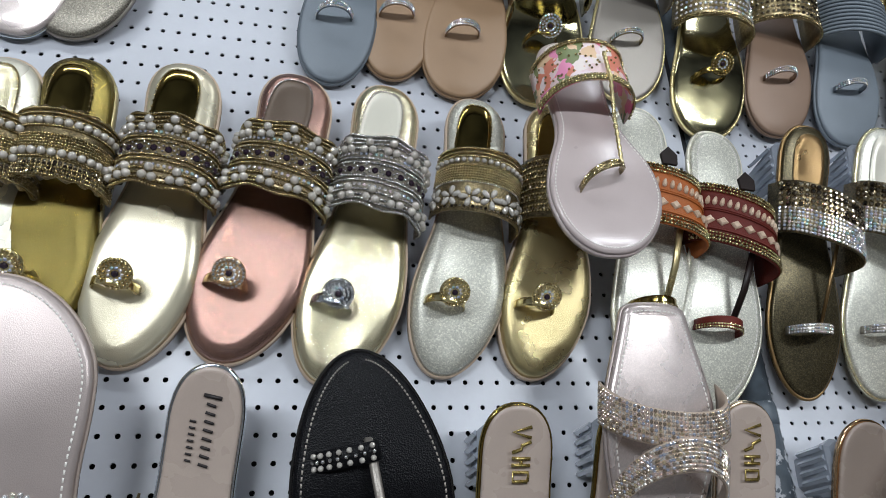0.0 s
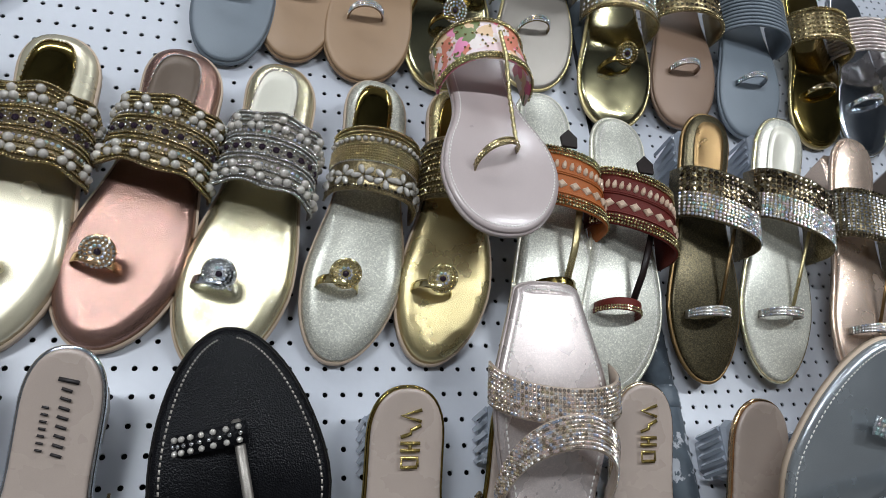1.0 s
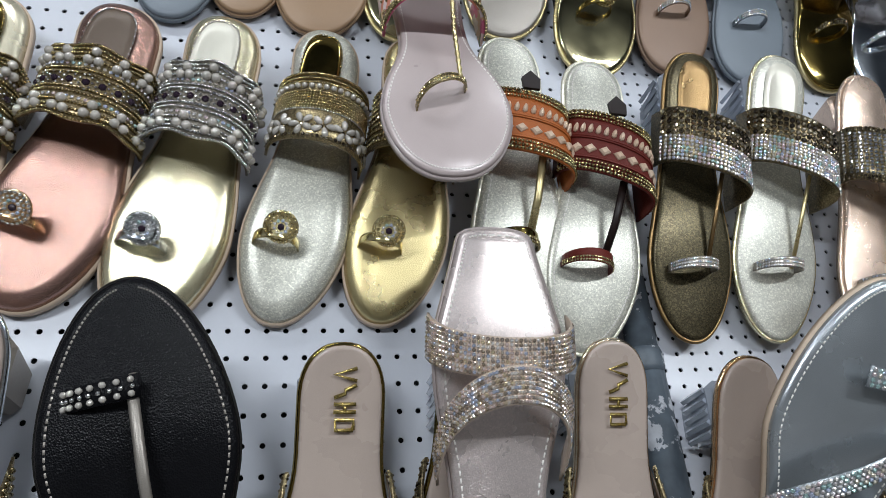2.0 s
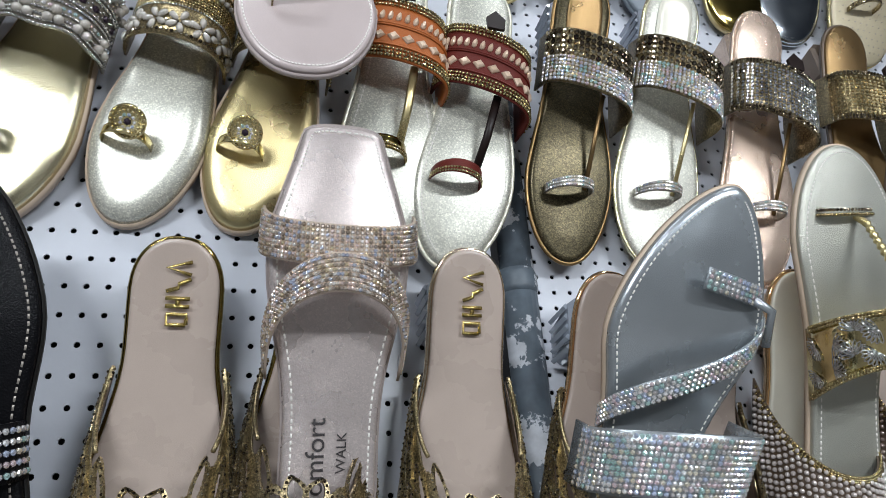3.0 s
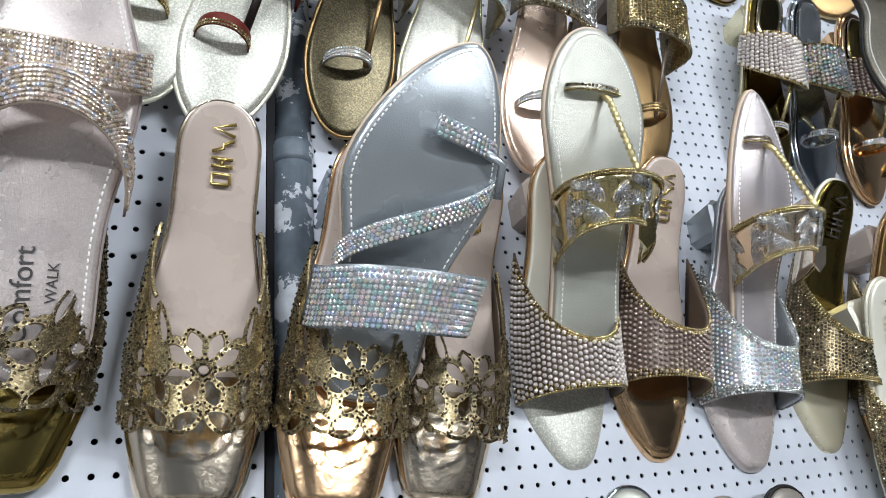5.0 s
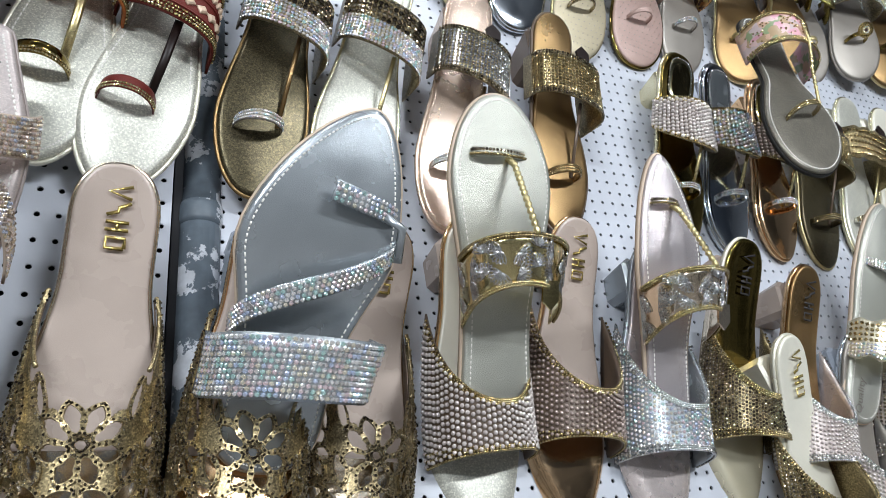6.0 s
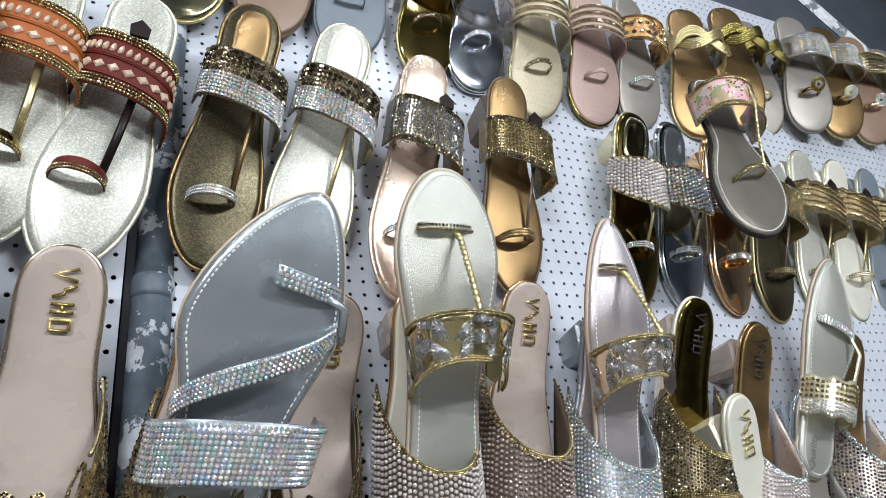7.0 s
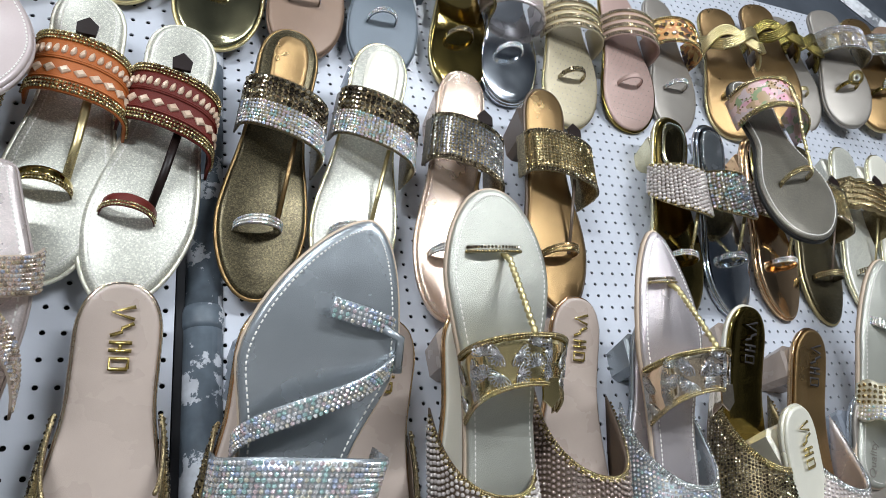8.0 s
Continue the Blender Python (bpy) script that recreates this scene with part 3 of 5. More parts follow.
        def fn(u, v):
            s = s0 + (s1 - s0) * v + slant * u + (bow + (bow1 - bow) * v) * abs(u) ** 2
            sm = (s0 + s1) / 2 * .5 + s * .5
            a = u * math.pi / 2
            h = max(self.half(sm), 0.3 * self.W)
            z = self.hz(sm) - low + (H + low) * max(0, math.cos(a)) ** pw
            return Vector((self.mid(sm) + h * wf * math.sin(a) + lean * math.cos(a), s * self.L, z))
        return fn

    def ring(self, s, f, mat, r=0.011, h=0.015, w=0.007, gem=None, stones=None, under=None, slant=0.0):
        """A toe ring: a small arched strap, bare, stoned, or with a round jewel on top."""
        c = self.at(s, f)

        def fn(u, v):
            a = u * math.pi / 2
            return Vector((c.x + r * math.sin(a), c.y + (v - .5) * w * (1.15 - .3 * abs(u)) + slant * u, c.z - .001 + h * max(0, math.cos(a)) ** .85))
        ob = part("toe_ring", *sheet(fn, 14, 3, .0012), mat, self.ob)
        if stones:
            k = max(1, int(w / 0.0024))
            it = []
            for j in range(k):
                it += row(fn, (j + .5) / k, .0026, .00125, -.9, .9)
            tagged(part("stone_setting", *studs(fn, it, "stone", .2), stones, ob, smooth=False), kind="stuff")
        if gem:
            k = min(1.4, r / .0135)
            o, V, F = fn(0.12, .5) + Vector((0, .0055, .0015)), [], []
            tl = Matrix.Rotation(radians(36), 3, "X")
            ax = tuple(tl @ Vector(a) for a in ((k, 0, 0), (0, k, 0), (0, 0, 1)))
            base = [(o + ax[0] * math.cos(t) * q + ax[1] * math.sin(t) * q + ax[2] * z) for q, z in ((.0095, -.001), (.0098, .001), (.008, .0016), (.003, .0016)) for t in [2 * math.pi * i / 20 for i in range(20)]]
            BF = [(j * 20 + i, j * 20 + (i + 1) % 20, j * 20 + 20 + (i + 1) % 20, j * 20 + 20 + i) for j in range(3) for i in range(20)] + [tuple(60 + i for i in range(20))]
            part("jewel_disc", base, BF, mat, ob)
            for q, m, rr in ((.0086, 22, .0011), (.0062, 16, .0010)):
                for i in range(m):
                    t = 2 * math.pi * i / m
                    stud(V, F, o + (ax[0] * math.cos(t) + ax[1] * math.sin(t)) * q + ax[2] * .0014, ax[0] / k, ax[1] / k, ax[2], rr * k, "bead")
            part("jewel_rim", V, F, gem, ob)
            V, F = [], []
            for i in range(9):
                t = 2 * math.pi * i / 9
                stud(V, F, o + (ax[0] * math.cos(t) + ax[1] * math.sin(t)) * .0037 + ax[2] * .0016, ax[0] / k, ax[1] / k, ax[2], .0012 * k, "stone")
            tagged(part("jewel_crystals", V, F, "crystal", ob, smooth=False), kind="stuff")
            V, F = [], []
            stud(V, F, o + ax[2] * .0016, ax[0] / k, ax[1] / k, ax[2], .0021 * k, "stone")
            part("jewel_stone", V, F, "dark_stone", ob)
        return ob


UNIT = {}


def pieces(name, parent, fn, items, mat, kind="bead"):
    """Beads large enough to pick apart: objects of their own on one shared mesh."""
    for u, v, r in items:
        key = (kind, mat, round(r, 5))
        if key not in UNIT:
            V, F = [], []
            stud(V, F, Vector(), Vector((1, 0, 0)), Vector((0, 1, 0)), Vector((0, 0, 1)), r, kind)
            me = bpy.data.meshes.new(name)
            me.from_pydata([tuple(q) for q in V], [], F)
            me.materials.append(M[mat])
            if kind == "bead":
                me.shade_smooth()
            UNIT[key] = me
        ob = new(name, UNIT[key])
        ob.parent = parent
        p, a, b_, n = frame_on(fn, u, v)
        m = Matrix((a, b_, n)).transposed().to_4x4()
        m.translation = p
        ob.matrix_basis = m


def dense(fn, mat, step, kind="stone", v0=.03, v1=.97):
    """Rows that fill a strap edge to edge with touching stones."""
    h = max((fn(0, v1) - fn(0, v0)).length, (fn(.6, v1) - fn(.6, v0)).length)
    n = max(1, round(h / step))
    return [(mat, v0 + (v1 - v0) * (i + .5) / n, step, step * .53, kind) for i in range(n)]


def trims(ob, fn, rows, kind="bead", tilt=0.1):
    """Rows of (material, v, step, radius[, kind]) set on a strap, one part a material."""
    by = {}
    for mat, v, step, r, *k in rows:
        by.setdefault((mat, k[0] if k else kind), []).extend(row(fn, v, step, r))
    for (mat, k), it in by.items():
        tagged(part({"stone": "stone_setting", "bead": "bead_trim", "baton": "stone_setting"}[k], *studs(fn, it, k, tilt), mat, ob, smooth=k == "bead"), kind="stuff")


def cord(shoe, pts, r, mat, name="cord", twist=False):
    pts = [Vector(p) for p in pts]
    fine = []
    for i in range(len(pts) - 1):
        for q in range(10):
            fine.append(pts[i].lerp(pts[i + 1], q / 10))
    fine.append(pts[-1])
    if twist:
        fine = [fine[int(k / 3)].lerp(fine[min(len(fine) - 1, int(k / 3) + 1)], (k % 3) / 3) for k in range(3 * len(fine) - 2)]
        rr = lambda t, m=len(fine): r * (1 + .22 * math.sin(t * m * 1.3))
        return part(name, *sweep(fine, rr, n=6), mat, shoe.ob)
    return part(name, *sweep(fine, r, n=6, flat=.6), mat, shoe.ob)


def heel(shoe, mat, h=0.05, w=0.75, d=0.046, faceted=False):
    c = shoe.at(.87, 0)
    V, F = block((0, 0, -h / 2), (shoe.W * w * .66, d, h), .12, .8)
    rot = Matrix.Rotation(radians(-14), 3, "X")
    V = [rot @ v + Vector((c.x, c.y, c.z - shoe.th - .005)) for v in V]
    ob = part("heel", V, F, mat, shoe.ob, smooth=False)
    if faceted:
        G = []
        for i in range(5):
            x = (-.4 + .2 * i) * shoe.W * w * .66
            G.append(sweep([rot @ Vector((x * .8, -d * .40, -h * .98)) + c, rot @ Vector((x, -d * .5, -.022)) + c], .0026, n=4))
            G.append(sweep([rot @ Vector((-shoe.W * w * .33, (-.4 + .2 * i) * d, -h * .95)) + c, rot @ Vector((-shoe.W * w * .335, (-.4 + .2 * i) * d, -.02)) + c], .0026, n=4))
        for g in G:
            part("heel_ridge", *g, mat, ob, smooth=False)
    return ob

# ---- the place ----


def box(name, lo, hi, mat, kind="structure", label="", category=""):
    V = [Vector((x, y, z)) for x in (lo[0], hi[0]) for y in (lo[1], hi[1]) for z in (lo[2], hi[2])]
    F = [(0, 1, 3, 2), (4, 6, 7, 5), (0, 4, 5, 1), (2, 3, 7, 6), (0, 2, 6, 4), (1, 5, 7, 3)]
    return tagged(part(name, V, F, mat, None, label, smooth=False), "", category, "", kind)


def pegboard(name, x0, x1, z0, z1, ox, oz, dx, dz, r, yfn, label):
    """A punched sheet: every hole is cut through."""
    V, F, n, t = [], [], 8, 0.0016
    i0, i1 = math.ceil((x0 - ox) / dx + .5), math.floor((x1 - ox) / dx - .5)
    j0, j1 = math.ceil((z0 - oz) / dz + .5), math.floor((z1 - oz) / dz - .5)
    dirs = [(math.cos(2 * math.pi * (k + .5) / n), math.sin(2 * math.pi * (k + .5) / n)) for k in range(n)]
    sq = [(c / max(abs(c), abs(s)), s / max(abs(c), abs(s))) for c, s in dirs]
    for i in range(i0, i1 + 1):
        for j in range(j0, j1 + 1):
            cx, cz, b = ox + i * dx, oz + j * dz, len(V)
            for c, s in sq:
                x, z = cx + c * dx / 2, cz + s * dz / 2
                V.append((x, yfn(x, z), z))
            for e in (0, t):
                for c, s in dirs:
                    x, z = cx + c * r, cz + s * r
                    V.append((x, yfn(x, z) + e, z))
            for k in range(n):
                q = (k + 1) % n
                F += [(b + k, b + q, b + n + q, b + n + k), (b + n + k, b + n + q, b + 2 * n + q, b + 2 * n + k)]
            # corners of the cell
            a = len(V)
            for c, s in ((1, 1), (-1, 1), (-1, -1), (1, -1)):
                x, z = cx + c * dx / 2, cz + s * dz / 2
                V.append((x, yfn(x, z), z))
            for k in range(4):
                p, q = 2 * k, (2 * k + 1) % n
                F.append((b + p, a + k, b + q))
    ob = part(name, V, F, "board", None, label, smooth=False)
    return tagged(ob, "", "pegboard", "", "structure")


left_y = lambda x, z: 0.0
right_y = lambda x, z: 0.017 - 0.0495 * (x - 0.28) + 0.0124 * (z - 1.08)
pegboard("wall_pegboard_1", -0.62, 0.583, 0.72, 2.08, 0.0561, 1.4139, 0.0148, 0.0222, 0.0023, left_y, "white painted pegboard wall punched with round holes")
pegboard("wall_pegboard_2", 0.612, 2.45, 0.72, 2.08, 0.6536, 1.3918, 0.0148, 0.0148, 0.0021, right_y, "white pegboard panel with closely spaced round holes")
# added sheet: its near-black colour is the shade seen through the holes
box("wall_backing", (-0.7, 0.05, 0.6), (2.6, 0.08, 2.1), "shade_black", label="near-black sheet painting the shade behind the pegboard holes")
box("wall_plinth", (-2.0, 0.0, 0.0), (4.0, 0.1, 0.70), "wall", label="plain grey wall below the pegboard")
box("wall_upper", (-2.0, 0.22, 2.09), (4.0, 0.3, 3.0), "dusk_wall", label="dark blue-grey wall above the pegboard")
box("wall_side_1", (-2.1, -4.0, 0), (-2.0, 0.3, 3.0), "wall")
box("wall_side_2", (4.0, -4.0, 0), (4.1, 0.3, 3.0), "wall")
box("wall_left_end", (-2.0, 0.0, 0.70), (-0.63, 0.1, 2.1), "wall")
box("wall_right_end", (2.46, 0.0, 0.70), (4.0, 0.1, 2.1), "dusk_wall")
# unseen back wall, added: pale below and dark above to shape metal reflections
box("wall_reflected_lower", (-2.1, -2.6, 0), (4.1, -2.5, 1.25), "reflected_wall", label="unseen pale patchy wall added for the mirror toes to reflect")
box("wall_reflected_upper", (-2.1, -2.6, 1.25), (4.1, -2.51, 3.0), "dusk_wall", label="unseen dark wall added for contrast in the soles' reflections")
box("floor", (-2.1, -4.1, -0.1), (4.1, 0.3, 0), "floor")
box("ceiling", (-2.1, -4.1, 3.0), (4.1, 0.3, 3.1), "ceiling")

# upright pipe between the two panels
pipe = tagged(new("upright_pipe"), "grey steel pipe with flaking white paint", "pipe")
pipe.location = (0.606, 0.008, 0.72)
pts = [Vector((0.0, 0, z)) for z in (0, .3, .66)]
part("lower_tube", *sweep(pts, .0172, n=20, up=Vector((0, 1, 0))), "pipe", pipe)
part("collar", *sweep([Vector((0, 0, z)) for z in (.655, .66, .672, .677)], lambda t: .0185 if .2 < t < .8 else .0172, n=20, up=Vector((0, 1, 0))), "pipe", pipe)
part("upper_tube", *sweep([Vector((0, 0, z)) for z in (.67, 1.0, 1.36)], .0166, n=20, up=Vector((0, 1, 0))), "pipe", pipe)
# added strip, coloured near-black as the shade of the panel gap
box("gap_shade_strip", (0.583, 0.004, 0.72), (0.614, 0.02, 2.08), "shade_black", label="near-black strip painting the shade between the two panels")

beam = tagged(new("brace_bar"), "white painted steel brace with chipped paint", "brace")
beam.location = (1.92, -0.03, 2.29)
d = Vector((.23, 0, -.16)).normalized()
part("bar", *sweep([d * -.5, d * 0, d * .6], .03, n=4, up=Vector((0, 1, 0)), flat=.4), "beam", beam, smooth=False)


def peg(x, y, z, tilt=0.0, tail=None, mat="peg"):
    """A display hook with a pointed hexagonal cap."""
    ob = tagged(new("display_hook"), "dark plastic display hook with a hexagonal cap", "hook", "display hooks")
    ob.location = (x, y, z)
    ob.rotation_euler = (0, radians(tilt), 0)
    V = [Vector((px, py, pz)) for py in (-.0015, .0015) for px, pz in ((-.0075, -.008), (.0075, -.008), (.0085, .003), (0, .0115), (-.0085, .003))]
    F = [(0, 1, 2, 3, 4), (9, 8, 7, 6, 5)] + [(i, i + 5, (i + 1) % 5 + 5, (i + 1) % 5) for i in range(5)]
    part("cap", V, F, mat, ob, smooth=False)
    part("stem", *sweep([Vector((0, .001, -.004)), Vector((0, -y - .004, -.004))], .0025, n=6), mat, ob)


# ---- shoes ----


def stone_band(sh, fn, base, rows, name="strap", nu=22, nv=4, thick=.0018, tilt=.1):
    ob = part(name, *sheet(fn, nu, nv, thick), base, sh.ob)
    trims(ob, fn, rows, tilt=tilt)
    return ob


def crystal_strap(sh, name, fn, base, mat="crystal", step=.0034, nu=26, nv=3, kind="stone"):
    """A strap set edge to edge with stones in straight rows and columns."""
    ob = part(name, *sheet(fn, nu, nv, .0018), base, sh.ob)
    h = max((fn(u, .97) - fn(u, .03)).length for u in (0, -.5, .5))
    n = max(2, round(h / step))
    P = [fn(-.98 + 1.96 * k / 30, .5) for k in range(31)]
    m = int(sum((P[k + 1] - P[k]).length for k in range(30)) / step)
    V, F = [], []
    for i in range(m):
        u = -.98 + 1.96 * (i + .5) / m
        for q in range(n):
            p, a, b, d = frame_on(fn, u, .03 + .94 * (q + .5) / n)
            d = (d + a * random.uniform(-.13, .13) + b * random.uniform(-.13, .13)).normalized()
            stud(V, F, p, a, b, d, step * .5, kind, random.uniform(-.1, .1))
    tagged(part("stone_setting", V, F, mat, ob, smooth=False), kind="stuff")
    return ob


def filled(mat, n, step, r, kind="stone", v0=.04, v1=.96):
    return [(mat, v0 + (v1 - v0) * (i + .5) / n, step, r, kind) for i in range(n)]


def scallop(fn, amp, k):
    """The same strap with a wavy edge."""
    def g(u, v):
        w = math.cos(u * math.pi * k)
        vv = v + (amp * w if v > .5 else -amp * w) * abs(2 * v - 1) ** 2
        e = .02
        p = fn(u, min(1, max(0, vv)))
        if vv > 1:
            p = p + (fn(u, 1) - fn(u, 1 - e)) * ((vv - 1) / e)
        if vv < 0:
            p = p + (fn(u, 0) - fn(u, e)) * (-vv / e)
        return p
    return g


def pearl_flower_strap(sh, fn, silver=False):
    g = scallop(fn, .028, 3)
    metal, tube = ("silver_bead", "silver_bead") if silver else ("gold_bead", "gold_bead")
    ob = part("strap", *sheet(g, 40, 8, .002), "dark_glitter" if not silver else "pewter_glitter", sh.ob, "beaded strap with pearl clusters")
    trims(ob, g, [(metal, v, .0027, .0014, "bead") for v in (.0, .06, .12, .20, .34, .40, .60, .66, .80, .88, .94, 1.0)])
    cl, dark, rim, bars = [], [], [], []
    for i in range(-3, 4):
        for u, v0 in ((i / 3.2, .84), ((i + .5) / 3.2, .15)):
            for a, b in ((0, .065), (-.056, -.055), (.056, -.055)):
                if abs(u + a) < 1:
                    cl.append((u + a, v0 + b, .0040))
    for i in range(-5, 6):
        u = i / 5.6
        dark.append((u, .5, .0031))
        for k in range(9):
            t = 2 * math.pi * k / 9
            if abs(u + .075 * math.cos(t)) < 1:
                rim.append((u + .068 * math.cos(t), .5 + .105 * math.sin(t), .0012))
    for i in range(-14, 15):
        for v in (.27, .73):
            bars.append((i / 14.6, v, .0017))
    pieces("pearl", ob, g, cl, "pearl")
    pieces("dark_stone", ob, g, dark, "dark_stone", "stone")
    tagged(part("rim_beading", *studs(g, rim, "bead"), "silver_bead", ob), kind="stuff")
    tagged(part("stone_setting", *studs(g, bars, "stone"), "crystal", ob, smooth=False), kind="stuff")


def pearl_row_strap(sh, fn):
    ob = part("strap", *sheet(scallop(fn, .03, 9), 34, 6, .002), "gold_glitter", sh.ob, "gold braid strap with two rows of pearls")
    trims(ob, fn, [("gold_bead", v, .0024, .0013, "bead") for v in (.03, .09, .15, .27, .40, .44, .48, .52, .56, .60, .72, .84, .9, .97)] + [("pearl", .78, .0075, .0036, "bead"), ("pearl", .34, .0075, .0036, "bead")] + [("smoke", v, .004, .0017, "stone") for v in (.06, .12, .18, .22)])


def petal_strap(sh, fn):
    ob = part("strap", *sheet(fn, 34, 6, .002), "gold_glitter", sh.ob, "gold rope strap with pearl petals")
    trims(ob, fn, [("gold_bead", v, .0026, .0014, "bead") for v in (.46, .50, .54, .58, .62, .66, .70, .84, .9, .97)] + [("pearl", .78, .0062, .0026, "bead"), ("silver_bead", .44, .0026, .0011, "bead"), ("smoke", .2, .004, .0018, "stone"), ("smoke", .06, .004, .0016, "stone")])
    V, F = [], []
    for i in range(-3, 4):
        for k in range(5):
            t = 2 * math.pi * k / 5 + .5 * i
            u, v = i / 3.5, .21
            p, a, b, n = frame_on(fn, u, v)
            dr = a * math.cos(t) + b * math.sin(t)
            sd = n.cross(dr)
            c = p + dr * .0062
            q = len(V)
            for w, h in ((1, 0), (1, .5), (.5, 1)):
                for m in range(8):
                    e = 2 * math.pi * m / 8
                    V.append(c + dr * math.cos(e) * .0046 * w + sd * math.sin(e) * .0026 * w * (1 + .3 * math.cos(e)) + n * (.0006 + .0028 * h))
            for j in range(2):
                for m in range(8):
                    F.append((q + j * 8 + m, q + j * 8 + (m + 1) % 8, q + j * 8 + 8 + (m + 1) % 8, q + j * 8 + 8 + m))
            F.append(tuple(q + 16 + m for m in range(8)))
    part("petals", V, F, "pearl", ob)


def tribal_strap(sh, fn, base):
    ob = part("strap", *sheet(fn, 30, 5, .0022), base, sh.ob, "leather strap with bone studs and gold braid edges")
    trims(ob, fn, [("gold_bead", v, .003, .0015, "bead") for v in (.03, .09, .15, .88, .94, .99)] + [("smoke", .05, .005, .0018, "stone"), ("smoke", .96, .005, .0018, "stone")])
    V, F = [], []
    for v, step, shp in ((.70, .0068, "drop"), (.36, .0118, "diamond")):
        for u, vv, r in row(fn, v, step, .001):
            p, a, b, n = frame_on(fn, u, vv)
            q = len(V)
            w, h = (.0023, .0048) if shp == "drop" else (.0056, .0048)
            if shp == "drop":
                ring_ = [(math.cos(t) * w * (1 - .35 * math.sin(t)), math.sin(t) * h) for t in [2 * math.pi * k / 8 for k in range(8)]]
            else:
                ring_ = [(w, 0), (0, h), (-w, 0), (0, -h)]
            m = len(ring_)
            for s, z in ((1, 0), (.95, .0012), (.55, .0026)):
                V += [p + a * x * s + b * y * s + n * z for x, y in ring_]
            for j in range(2):
                F += [(q + j * m + k, q + j * m + (k + 1) % m, q + j * m + m + (k + 1) % m, q + j * m + m + k) for k in range(m)]
            F.append(tuple(q + 2 * m + k for k in range(m)))
    part("bone_studs", V, F, "bone", ob, smooth=False)
    for v in (.54, .57, .21):
        part("welt", *sweep(line(fn, -.98, .98, v, 26, .0006), .0009, n=5), base, ob)


def rope_lines(sh, ob, fn, vs, r, mat, name="braid_cord"):
    for v in vs:
        part(name, *sweep(line(fn, -.98, .98, v, 26, r * .5), r, n=5), mat, ob)


def jewel_flat(toe, heel_, W, top, pad, trim, strap, ringmat, gem, label, ring=True):
    sh = Shoe("flat_sandal", toe, heel_, W, "oval", bend=.10, label=label, group="jewelled flats", th=.016)
    sh.sole(top, "tan_edge" if top != "gold_foil" else "gold_metal", puff=.009, pad=-.001)
    if pad:
        sh.pad(pad, trim)
    fn = sh.arch(.485, .715, .042, 1.34, slant=-.012, lean=.006, pw=.7)
    strap(sh, fn)
    if ring:
        sh.ring(.215, -.30, ringmat, .0185, .025, .0075, gem=gem)
    return sh


jewel_flat((-.107, -.025, 1.43), (-.099, -.05, 1.685), .088, "ivory_pearl", "pale_gold", "gold_bead", pearl_row_strap, "pale_mirror", "bright_gold", "ivory flat sandal with a gold pearl-trimmed strap")
jewel_flat((-.056, -.025, 1.425), (-.041, -.05, 1.692), .088, "gold_foil", "gold_mirror", "gold_bead", pearl_row_strap, "pale_mirror", "bright_gold", "gold foil flat sandal with pearl braid strap")
jewel_flat((.017, -.025, 1.419), (.048, -.05, 1.698), .092, "cream_metal", "gold_mirror", "gold_bead", pearl_flower_strap, "pale_mirror", "bright_gold", "cream metallic flat sandal with beaded pearl strap")
jewel_flat((.095, -.025, 1.424), (.150, -.05, 1.699), .098, "rose_metal", "dark_lining", "silver_bead", pearl_flower_strap, "copper_mirror", "silver_bead", "rose gold flat sandal with beaded pearl strap")
jewel_flat((.181, -.025, 1.407), (.236, -.05, 1.697), .092, "pale_gold", "ivory_smooth", "pearl", lambda s, f: pearl_flower_strap(s, f, True), "silver_mirror", "silver_bead", "pale gold foil flat sandal with silver beaded strap")
jewel_flat((.281, -.025, 1.415), (.325, -.05, 1.692), .086, "ivory_glitter", "gold_mirror", "gold_bead", petal_strap, "pale_mirror", "bright_gold", "ivory textured flat sandal with pearl petal strap")
jewel_flat((.364, -.025, 1.414), (.408, -.05, 1.692), .087, "gold_metal", "gold_mirror", "gold_bead", lambda s, f: stone_band(s, f, "dark_glitter", filled("gold_bead", 10, .0032, .0015, "bead") + filled("smoke", 5, .006, .002, "stone")), "pale_mirror", "bright_gold", "gold metallic flat sandal with dark beaded strap")

# ivory pair with studded leather straps
for T, K, W, strap, ringm, col in (((.476, -.035, 1.40), (.495, -.06, 1.692), .084, "orange_leather", "gold_mirror", "orange"), ((.532, -.035, 1.384), (.579, -.064, 1.668), .086, "red_leather", "red_leather", "dark red")):
    sh = Shoe("flat_sandal", T, K, W, "oval", bend=.06, label="ivory glitter flat sandal with studded %s strap" % col, group="ivory studded flats", th=.01)
    sh.sole("ivory_glitter", "ivory_smooth", pipe="ivory_pearl", puff=.0045, stitch="thread")
    tribal_strap(sh, sh.arch(.485, .695, .039, 1.36, slant=-.048, lean=.010, pw=.44), strap)
    peg(*(sh.ob.matrix_world @ sh.at(.735, .1, .040)), 4)
    sh.ring(.258, -.2, ringm, .0215, .030, .007, stones=None)
    ob = sh.ring(.241, -.2, ringm, .0220, .0305, .005, stones="bright_gold")
    part("thong", *sweep([sh.at(.275, .15, .004), sh.at(.38, .25, .016), sh.at(.50, .38, .028)], .0035, n=6, flat=.35), "gold_metal" if col == "orange" else "peg", sh.ob)

